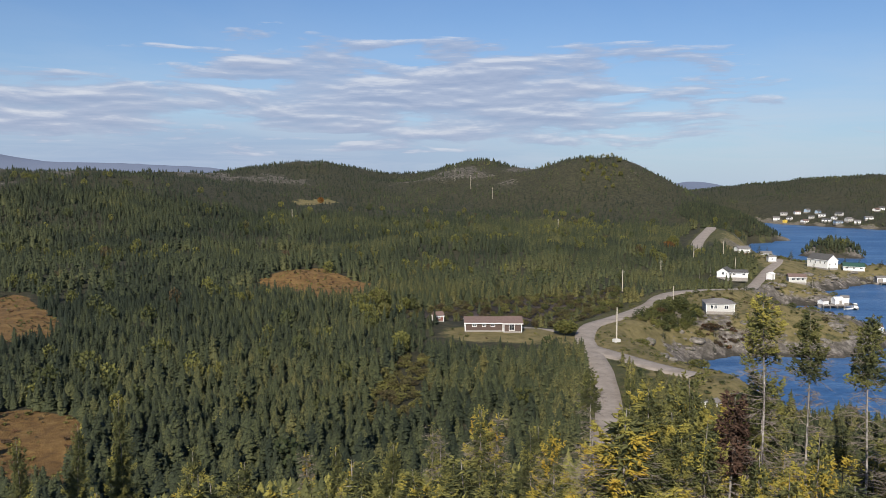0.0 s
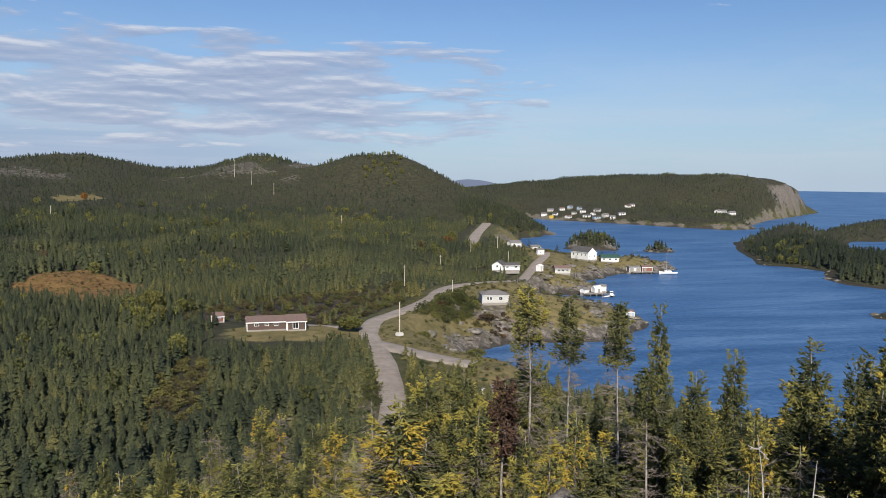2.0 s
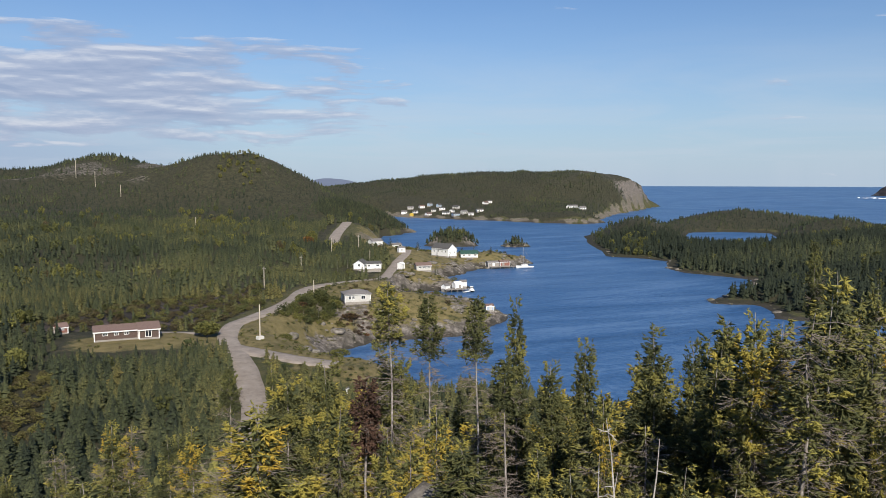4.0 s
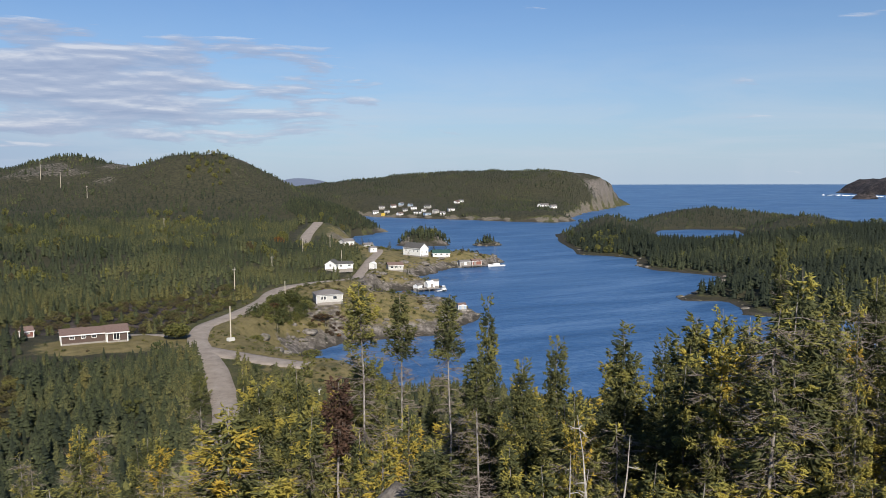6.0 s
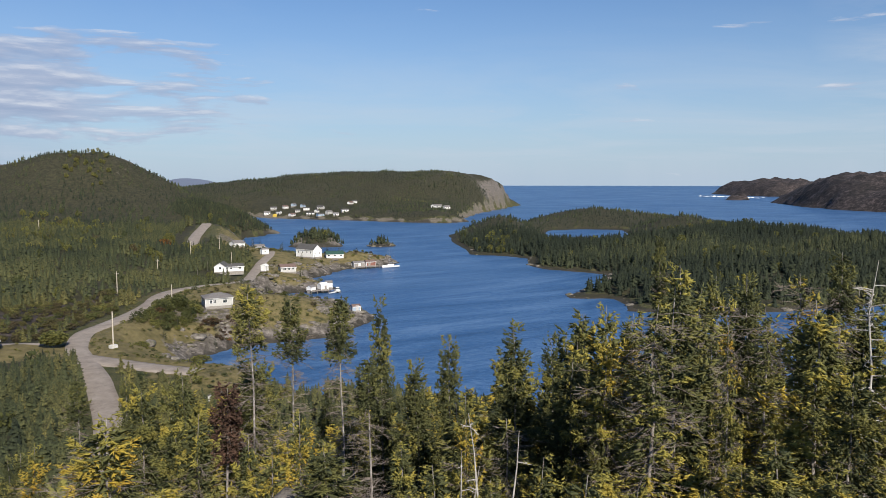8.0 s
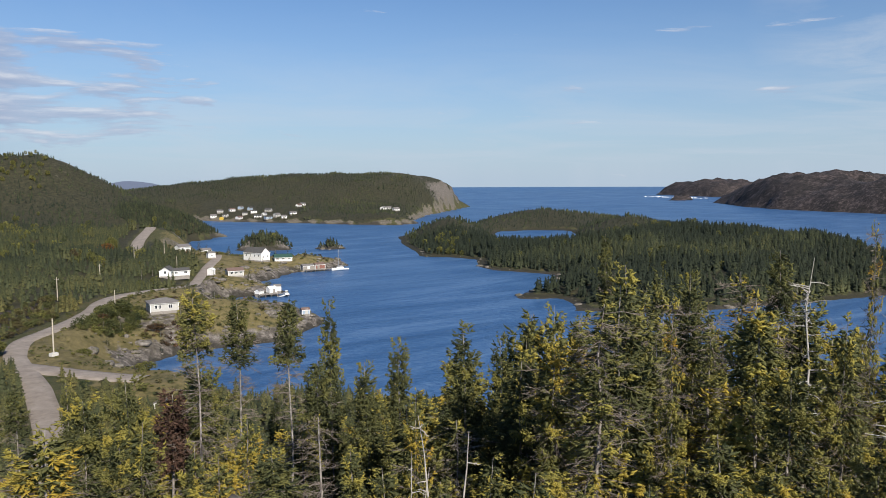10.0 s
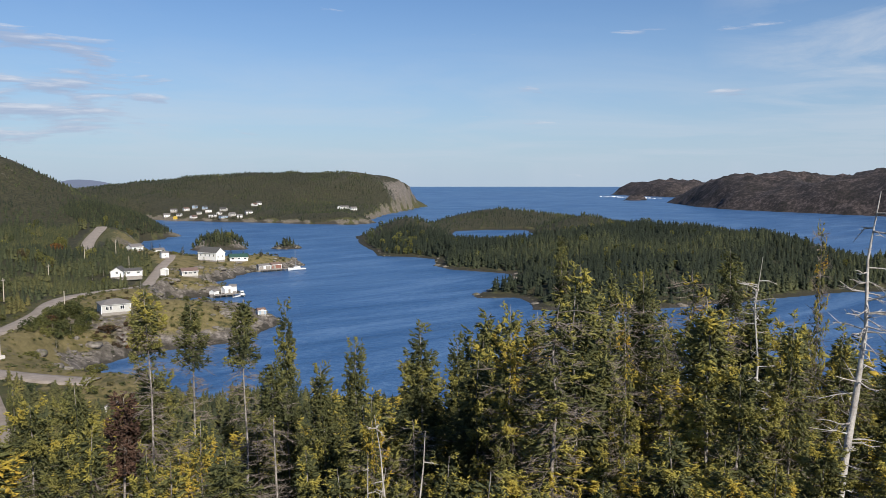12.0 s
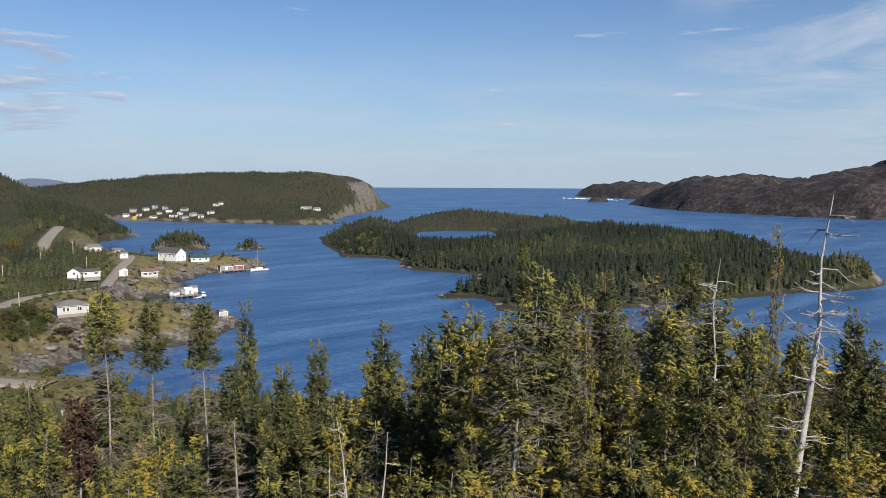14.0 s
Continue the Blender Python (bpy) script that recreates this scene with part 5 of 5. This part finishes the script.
# the brown bungalow in its clearing
gable_house("bungalow", "long dark brown bungalow with white trim and a reddish roof", 9.4, 183, settled(10, 183) + 0.1, 0, 8.6, 5.6, 2.0, 0.8, brown_wall_mat, roof_brown_mat,
            [("f", -2.2, 1.4, 1.0, 0.65), ("f", 0.0, 1.4, 0.9, 0.65), ("f", 2.0, 1.4, 1.0, 0.65)], eave=0.3)
gable_house("bungalow_wing", "brown end wing of the bungalow with a white glazed door", 15.9, 182.6, settled(16, 182) + 0.1, 0, 4.0, 6.2, 2.1, 0.95, brown_wall_mat, roof_brown_mat,
            [("f", -0.2, 1.15, 1.3, 1.5)], eave=0.35)
gable_house("shed", "small red wooden shed at the edge of the woods", -1.2, 193, settled(-1, 193) + 0.1, 20, 2.2, 1.9, 1.5, 0.7, red_mat, roof_brown_mat, [("f", 0, 1.1, 0.6, 0.6)], (), "shed", 0.2)
hip_house("house", "pale cream house with a grey hipped roof", 78, 224, settled(78, 224) + 0.4, -8, 7.6, 5.6, 2.5, 1.2, cream_mat, roof_grey_mat,
          [("f", -2.3, 1.5, 0.8, 1.1), ("f", -1.3, 1.5, 0.8, 1.1), ("f", 1.6, 1.5, 1.2, 1.1), ("l", 0, 1.8, 1.2, 1.2), ("r", 0, 1.8, 1.2, 1.2)])
gable_house("house", "white clapboard house with a dark roof beside the road", 106.5, 300, settled(107, 300) + 0.3, 55, 5.2, 4.2, 2.3, 1.4, white_mat, roof_dark_mat,
            [("l", 0, 1.7, 0.9, 1.1), ("f", -1, 1.7, 1.0, 1.0)])
gable_house("house_wing", "low white wing of the roadside house", 111.4, 299.4, settled(107, 300) + 0.2, -6, 5.8, 3.8, 2.1, 0.8, white_mat, roof_dark_mat, [("f", -2, 1.5, 1.0, 0.9), ("f", 1.5, 1.5, 1.2, 0.9)])
gable_house("hall", "large white clapboard hall with a grey roof above the water", 174.5, 365.5, settled(173, 366) + 0.3, -70, 11.6, 6.0, 4.0, 2.3, white_mat, roof_dark_mat,
            [("f", -4, 2.6, 0.8, 1.2), ("f", -1.2, 2.6, 0.8, 1.2), ("f", 1.6, 2.6, 0.8, 1.2), ("f", 4.2, 2.6, 0.8, 1.2), ("r", -1.6, 2.0, 0.7, 1.0), ("r", 1.6, 2.0, 0.7, 1.0)], [("r", 0, 1.2, 2.1, white_mat)], "hall", 0.3)
gable_house("house", "low white house with a dark green roof on the point", 189.5, 367, settled(189.5, 367) + 0.3, -20, 8.6, 5.4, 2.1, 1.4, white_mat, green_roof_mat,
            [("f", -3, 1.5, 1.2, 1.0), ("f", 0, 1.5, 1.2, 1.0), ("f", 3, 1.5, 1.2, 1.0), ("l", 0, 1.6, 1.0, 1.0)])
gable_house("cottage", "small cream cottage with a brown roof on the bank", 138, 310, settled(138, 310) + 0.2, -10, 6.2, 4.2, 2.3, 1.0, cream_mat, roof_brown_mat,
            [("f", -1.6, 1.5, 1.2, 0.9), ("f", 0.2, 1.5, 1.2, 0.9), ("f", 2.0, 1.5, 1.0, 0.9)], (), "cottage")
gable_house("shed", "small white shed beside the road", 127.2, 308, settled(127, 308), 35, 2.2, 2.0, 2.3, 0.5, white_mat, white_mat, (), [("f", 0, 0.8, 1.8, cream_mat)], "shed", 0.15)
gable_house("shed", "white shed at the top of the rise", 148.5, 359.5, settled(148.5, 359), -5, 3.2, 2.6, 2.2, 0.7, white_mat, roof_grey_mat, [("f", 0, 1.3, 0.8, 0.7)], (), "shed", 0.15)
gable_house("cabin", "white cabin half hidden among firs", 43, 125, settled(43, 125) + 0.2, 30, 2.0, 1.7, 1.5, 0.5, white_mat, roof_grey_mat, [("f", -0.3, 0.95, 0.6, 0.6)], (), "cabin", 0.2)
gable_house("boathouse", "tiny pale blue boathouse with a brown roof on the rock", 121.5, 221, settled(121.5, 221) + 0.1, -10, 2.5, 2.1, 1.5, 0.5, blue_mat, roof_brown_mat, (), [("f", 0.2, 0.9, 1.6, cream_mat)], "boathouse", 0.15)
gable_house("house", "white house by the cove below the hill", 152, 405, settled(152, 405), 15, 6.5, 4.5, 2.4, 1.2, white_mat, roof_grey_mat, [("f", -1.5, 1.5, 1, 0.9)])
gable_house("cottage", "low white cottage among the shore bushes", 163, 402, settled(163, 402), -10, 5.0, 3.6, 2.0, 0.9, white_mat, roof_grey_mat, [("f", 0, 1.2, 1, 0.8)], (), "cottage")


def wharf(name, label, x, y, turn, length, width, top):
    root = tagged(new(name), label, "wharf")
    root.matrix_basis = pose(x, y, 0, 0, 0, turn)
    n = int(length / 0.6)
    for k in range(n):
        bm = bmesh.new()
        box(bm, -length / 2 + k * 0.6, -length / 2 + k * 0.6 + 0.55, -width / 2, width / 2, top - 0.08, top + 0.02 * ((k * 7) % 3))
        part("plank", bm, grey_wood_mat, root)
    for i in range(int(length / 2.4) + 1):
        for sgn in (-1, 1):
            p = stick((-length / 2 + 2.4 * i, sgn * (width / 2 - 0.2), -2.0), (-length / 2 + 2.4 * i, sgn * (width / 2 - 0.2), top + 0.25), 0.13, 0.12, 8)
            ob = new("pile", mesh_of("pile", *p, [grey_wood_mat]))
            ob.parent = root
    return root


wharf("wharf", "grey plank wharf on piles below the point", 200, 346.5, -6, 17, 3.2, 1.0)
wharf("wharf", "weathered fishing stage on piles in the cove", 140.5, 283.2, -4, 10, 4.5, 1.1)
gable_house("fishing_shed", "grey fishing shed on the wharf", 194, 350, 1.05, -6, 6.0, 3.4, 1.9, 0.7, grey_wood_mat, roof_grey_mat, (), [("f", 0, 1.2, 1.6, white_mat)], "shed", 0.15)
gable_house("fishing_shed", "faded red fishing shed on the wharf", 200.2, 349.2, 1.05, -6, 5.2, 3.4, 2.1, 0.8, red_mat, roof_brown_mat, (), [("f", -1, 1.2, 1.6, grey_wood_mat)], "shed", 0.15)
gable_house("fishing_shed", "small white shed on the fishing stage", 141.8, 284.5, 1.15, 5, 3.2, 2.6, 1.8, 0.8, white_mat, white_mat, (), [("f", 0.4, 0.9, 1.5, grey_wood_mat)], "shed", 0.15)
gable_house("fishing_shed", "low white lean-to on the fishing stage", 136.6, 284.4, 1.15, 25, 2.6, 2.2, 1.3, 0.7, white_mat, roof_grey_mat, (), (), "shed", 0.15)
gable_house("fishing_shed", "pale store at the end of the stage", 146.4, 288.6, 1.0, -25, 2.8, 2.2, 2.0, 0.7, white_mat, roof_grey_mat, (), (), "shed", 0.15)


def hull_mesh(length, beam, depth):
    """A round-bilged open hull: stations along x, bow at +x."""
    st = np.linspace(-0.5, 0.5, 13)
    verts = []
    for s in st:
        w = beam / 2 * (1 - max(0, s * 2) ** 2.4) ** 0.8 * (0.85 + 0.15 * min(1, (s + 0.5) * 4)) + 0.02
        sheer = depth * (0.75 + 0.45 * max(0, s + 0.1) ** 1.5 * 2)
        for u in (-1.0, -0.85, -0.45, 0.0, 0.45, 0.85, 1.0):
            verts.append((s * length, w * u * (1.0 if abs(u) == 1 else 0.92), sheer if abs(u) == 1 else (-0.15 + (abs(u) ** 2.2) * 0.55) * depth))
        verts.append((s * length, 0, sheer - 0.15 * depth))
    m = 8
    faces = []
    for i in range(12):
        a, b = i * m, (i + 1) * m
        for k in range(6):
            faces.append((a + k, b + k, b + k + 1, a + k + 1))
        faces += [(a + 6, b + 6, b + 7, a + 7), (a + 7, b + 7, b, a)]
    return mesh_of("hull", verts, faces, [white_mat], None, False)


def boat(label, x, y, turn, length, beam, depth, cabin=True):
    root = tagged(new("boat"), label, "boat")
    root.matrix_basis = pose(x, y, 0.05, 0, 0, turn)
    h = new("hull", hull_mesh(length, beam, depth))
    h.parent = root
    if cabin:
        bm = bmesh.new()
        prism(bm, [(-0.16 * length, 0.6 * depth), (0.12 * length, 0.6 * depth), (0.06 * length, depth + 1.0), (-0.16 * length, depth + 1.05)], -beam * 0.3, beam * 0.3)
        part("wheelhouse", bm, white_mat, root, "", pose(0, 0, 0, 0, 0, 90))
        bm = bmesh.new()
        box(bm, -0.13 * length, 0.05 * length, -beam * 0.31, beam * 0.31, depth + 0.45, depth + 0.8)
        part("window", bm, glass_mat, root)
    return root


boat("white motor boat with a small wheelhouse moored in the cove", 146.5, 281.0, 70, 5.5, 2.0, 0.9)
boat("small white open boat moored at the stage", 143.8, 279.6, 20, 4.2, 1.5, 0.6, False)
boat("white motor boat drawn up behind the hall", 171.5, 393, 10, 6.0, 2.2, 1.2)
bpy.context.view_layer.update()


def sailing_boat(x, y, turn):
    root = tagged(new("sailing_boat"), "white sailing boat with bare mast at the wharf", "boat")
    root.matrix_basis = pose(x, y, 0.1, 0, 0, turn)
    h = new("hull", hull_mesh(9.0, 2.7, 1.3))
    h.parent = root
    bm = bmesh.new()
    box(bm, -1.6, 1.8, -0.8, 0.8, 0.9, 1.75)
    part("coach_roof", bm, white_mat, root)
    for name, a, b, r in (("mast", (0.8, 0, 0.8), (0.8, 0, 10.6), 0.09), ("boom", (0.8, 0, 2.4), (-3.2, 0, 2.3), 0.11), ("forestay", (4.3, 0, 1.5), (0.8, 0, 10.4), 0.03),
                          ("backstay", (-4.3, 0, 1.3), (0.8, 0, 10.5), 0.03), ("shroud", (0.7, 1.2, 1.2), (0.8, 0, 9.0), 0.025), ("shroud", (0.7, -1.2, 1.2), (0.8, 0, 9.0), 0.025), ("spreader", (0.8, -0.8, 6.2), (0.8, 0.8, 6.2), 0.04)):
        ob = new(name, mesh_of(name, *stick(a, b, r, r * 0.8, 6), [metal_mat if r > 0.035 else grey_wood_mat]))
        ob.parent = root
    return root


sailing_boat(209, 343.5, 172)


def utility_pole(x, y, tall, arm=True, pad=False, thick=0.15, label="weathered grey wooden utility pole"):
    root = tagged(new("utility_pole"), label, "utility pole", "poles along the road")
    root.matrix_basis = pose(x, y, settled(x, y, 0.3), 0, 0, 25)
    ob = new("post", mesh_of("post", *stick((0, 0, 0), (0, 0, tall + 0.3), thick, thick * 0.7, 10), [pole_mat], None, True))
    ob.parent = root
    if arm:
        bm = bmesh.new()
        box(bm, -0.7, 0.7, -0.06, 0.06, tall - 0.5, tall - 0.36)
        part("crossarm", bm, grey_wood_mat, root)
        for k in (-0.6, 0, 0.6):
            bm = bmesh.new()
            bmesh.ops.create_cone(bm, cap_ends=True, segments=8, radius1=0.05, radius2=0.03, depth=0.16, matrix=Matrix.Translation((k, 0, tall - 0.28)))
            part("insulator", bm, concrete_mat, root)
    if pad:
        bm = bmesh.new()
        box(bm, -0.75, 0.75, -0.6, 0.6, 0, 0.95)
        bmesh.ops.bevel(bm, geom=bm.edges[:], offset=0.1, segments=2, affect="EDGES")
        part("footing", bm, concrete_mat, root, "pale concrete footing block")
    return root


utility_pole(38, 172.5, 7.6, False, True, 0.17, "pale bare pole set in a concrete footing")
utility_pole(57.5, 254, 7.0)
utility_pole(66, 227, 5.2, False)
utility_pole(82, 299, 6.5)
utility_pole(104, 330, 8.0)
utility_pole(124, 352, 8.5)
utility_pole(117, 318, 6.0, False)
for px_, py_, tall_ in ((11.4, 772, 16.0), (25.6, 741, 13.0), (42.8, 697, 10.0), (75, 520, 8.0), (-99, 524, 8.0)):
    utility_pole(px_, py_, tall_, True, False, 0.22)


# the village across the bay
def build_far_village():
    rng = np.random.RandomState(3)
    walls = [white_mat, white_mat, white_mat, cream_mat, white_mat, blue_mat, cream_mat]
    roofs = [roof_grey_mat, roof_dark_mat, roof_brown_mat, roof_grey_mat]
    spots = [(362, 867), (371, 855), (376, 830), (387, 839), (397, 837), (399, 815), (413, 833), (404, 795), (402, 857), (386, 871), (394, 796), (406, 782), (373, 874),
             (457, 843), (471, 858), (514, 750), (526, 757), (532, 751), (420, 788), (390, 812), (398, 874)]
    for k, (x, y) in enumerate(spots):
        z = settled(x, y)
        long_ = rng.uniform(4.5, 8.5)
        w, r = walls[rng.randint(len(walls))], roofs[rng.randint(len(roofs))]
        word = {"white_clapboard": "white", "cream_clapboard": "cream", "pale_blue_boards": "pale blue", "red_ochre_boards": "red"}[w.name]
        gable_house("house", f"small {word} house in the village across the bay", x, y, z + 0.3, rng.uniform(-60, 60), long_, rng.uniform(3.6, 5.0), rng.uniform(1.8, 2.6), rng.uniform(0.9, 1.5), w, r,
                    [("f", -1.4, 1.3, 1.1, 1.0), ("f", 1.4, 1.3, 1.1, 1.0), ("r", 0, 1.3, 1.1, 1.0)], trim=False)
    gable_house("fishing_shed", "bright yellow store on the village shore", 364, 850, settled(364, 850) + 0.2, 30, 3.8, 3.0, 2.4, 0.9, yellow_mat, yellow_mat, (), (), "shed", 0.2, trim=False)


build_far_village()


# bushes and single trees near the houses
def single_bush(x, y, size, wide, tint, label, seed, count=900):
    rng = np.random.RandomState(seed)
    root = tagged(new("bush"), label, "bush")
    root.matrix_basis = pose(x, y, settled(x, y, 0.1), 0, 0, seed * 31)
    v, f = blob_tree(rng, count, 0.05)
    v = v * np.array([wide, wide, size])
    c = new("crown", mesh_of("crown", v, f, [leaf_mat], {"tint": np.repeat(np.clip(tint + rng.normal(0, 0.08, count), 0, 1), 4)}))
    c.parent = root
    for k in range(4):
        a = k * 1.6
        st = new("stem", mesh_of("stem", *stick((0, 0, 0), (0.25 * wide * math.cos(a), 0.25 * wide * math.sin(a), size * 0.6), 0.08, 0.03, 6), [bark_mat]))
        st.parent = root
    return root


single_bush(28.0, 180.5, 3.6, 7.0, 0.40, "large round olive green bush beside the driveway", 1, 1800)
single_bush(-17, 207, 6.5, 6.0, 0.48, "bright yellow-green broadleaf tree at the forest edge", 2, 1800)
single_bush(45, 178, 1.8, 4.5, 0.42, "low yellowish bush on the grassy knoll", 3)
single_bush(60, 214, 3.5, 5.0, 0.2, "green bush below the road", 4)
single_bush(66, 220, 4.5, 5.5, 0.22, "leafy green tree beside the cream house", 5, 1400)
single_bush(49, 150, 1.6, 5.0, 0.45, "yellow-green bush by the lane", 6)
single_bush(58, 212, 1.8, 5.0, 0.78, "red-brown autumn shrub on the heath", 7)
single_bush(72, 212, 1.8, 6.0, 0.74, "rusty autumn shrub below the cream house", 8)
single_bush(-98, 640, 6.0, 6.5, 0.98, "orange autumn tree on the far slope", 9, 1000)
single_bush(88, 320, 6.0, 6.0, 0.45, "yellowing birch beside the road", 10, 1000)
single_bush(114, 395, 8.0, 7.0, 0.42, "tall yellow-green tree near the hill road", 11, 1000)
single_bush(110, 390, 5.0, 9.0, 0.9, "golden autumn bushes near the hill road", 12, 1000)


def village_spruces():
    rng = np.random.RandomState(12)
    protos = []
    for k in range(3):
        root = new("spruce_tree")
        tagged(root, "dark green spruce standing alone near the houses", "spruce tree", "lone spruces of the village")
        v, f, axis = trunk_shape(rng, 1.0, 0.02, 6, 0.02, 5)
        t = new("trunk", mesh_of("trunk", v, f, [bark_mat]))
        t.parent = root
        v, f, outer, _ = crown_shape(rng, 1.0, axis, 0.27, 0.05, 20, 7, 8, 0.85, 0.06, 0.06, 1)
        c = new("crown", mesh_of("crown", v, f, [spruce_mat], {"tint": np.clip(0.2 + 0.2 * outer, 0, 1)}))
        c.parent = root
        protos.append(root)
    spots = [(80.5, 217, 3.6), (85, 216, 3.0), (56, 200, 2.6), (62, 209, 3.2), (52, 206, 2.0), (57, 206, 2.4), (60, 214, 2.8), (144, 309, 4.2), (163, 372, 4.6), (160, 366, 4.0), (167, 358, 3.0), (172, 354, 2.4),
             (118, 246, 3.2), (112, 242, 2.6), (107, 244, 3.0), (100, 240, 3.6), (95, 236, 3.2), (202, 366, 2.6), (208, 370, 2.4), (196, 374, 3.2), (190, 376, 3.6), (114, 304, 3.0), (103, 306, 4.5), (97, 300, 4.0),
             (72, 209, 2.2), (70, 203, 1.6), (100, 262, 3.0), (152, 383, 4.5), (158, 410, 5.0), (165, 405, 4.5), (132, 380, 5.0), (138, 398, 5.0)]
    for k, (x, y, h) in enumerate(spots):
        m = Matrix.Translation((x, y, settled(x, y, 0.1))) @ Matrix.Rotation(k * 1.3, 4, "Z") @ Matrix.Diagonal((h, h, h, 1))
        if k < 3:
            first = protos[k]
            keep = m
            protos[k] = (first, keep)
        else:
            copy_thing(protos[k % 3][0], m)
    for first, m in protos:
        first.matrix_basis = m


village_spruces()


# rocks
def rock_shape(rng, detail=1, rough=0.28):
    bm = bmesh.new()
    bmesh.ops.create_icosphere(bm, subdivisions=detail, radius=1.0)
    v = np.array([p.co for p in bm.verts])
    f = np.array([[q.index for q in face.verts] for face in bm.faces])
    bm.free()
    v *= (1 + rough * np.array([noise.noise(Vector(p) * 1.6 + Vector((rng.rand() * 0.01 + 9, 3, 1))) for p in v]) + rng.normal(0, 0.06, len(v)))[:, None]
    return v * rng.uniform(0.75, 1.25, 3), f


def build_shore_rocks():
    rng = np.random.RandomState(8)
    protos = [rock_shape(rng, 2) for _ in range(5)]
    x, y = scatter(rng, 50, 300, 150, 460, 2.6)
    main, pen, isles, east = shores(x, y)
    near_shore = ((main > 0.2) & (main < 11) & (rng.rand(len(x)) < 0.5)) | ((isles > 0.3) & (isles < 2.5)) | ((pen > 0.2) & (pen < 3) & (rng.rand(len(x)) < 0.25))
    knoll = (inside_by(x, y, VILLAGE) > 2) & (np.max([np.exp(-((x - fx) / fr) ** 2 - ((y - fy) / fs) ** 2) for fx, fy, fr, fs in FACES], 0) > 0.3) & (rng.rand(len(x)) < 0.5)
    keep = (near_shore | knoll) & (from_line(x, y, ROAD) > 4) & (from_line(x, y, LANE) > 5)
    for hx, hy, hr in HOUSE_SPOTS:
        keep &= np.hypot(x - hx, y - hy) > hr
    x, y = x[keep], y[keep]
    s = rng.gamma(2.0, 0.38, len(x)).clip(0.3, 1.8)
    rows = np.c_[x, y, height(x, y) - 0.15 * s, 0.62 * s, s * 1.2, np.full(len(x), 0.5)]
    plant("shore_rocks", "rugged grey-brown boulders and ledges along the shore", "rocks", protos, rows, rock_mat, rng)


build_shore_rocks()


def build_surf():
    rng = np.random.RandomState(15)
    protos = [rock_shape(rng, 2, 0.5) for _ in range(4)]
    n = 26
    s = rng.beta(0.9, 1.8, n)
    x, y = 1690 - 80 * s + rng.normal(0, 8, n), 1258 - 240 * s + rng.normal(0, 8, n)
    rows = np.c_[x, y, np.full(n, 0.1), rng.uniform(0.6, 2.6, n), rng.uniform(3, 9, n), np.full(n, 0.5)]
    plant("surf", "white surf breaking on the skerries off the cape", "surf", protos, rows, foam_mat, rng)


build_surf()


def outcrop(az, d, top, half, seed, label):
    rng = np.random.RandomState(seed)
    x, y = d * math.sin(radians(az)), d * math.cos(radians(az))
    z = ground_z(x, y) - 0.4
    v, f = rock_shape(rng, 3, 0.35)
    v = v * np.array([half, half * 0.8, (top - z) / 2]) / np.abs(v).max(0) + np.array([0, 0, (top - z) / 2])
    ob = new("rock_outcrop", mesh_of("rock_outcrop", v, f, [rock_mat]))
    ob.matrix_basis = pose(x, y, z, 0, 0, seed * 17)
    return tagged(ob, label, "rock")


outcrop(24.7, 10.5, 40.9, 1.4, 3, "weathered grey rock showing between the fir tops")
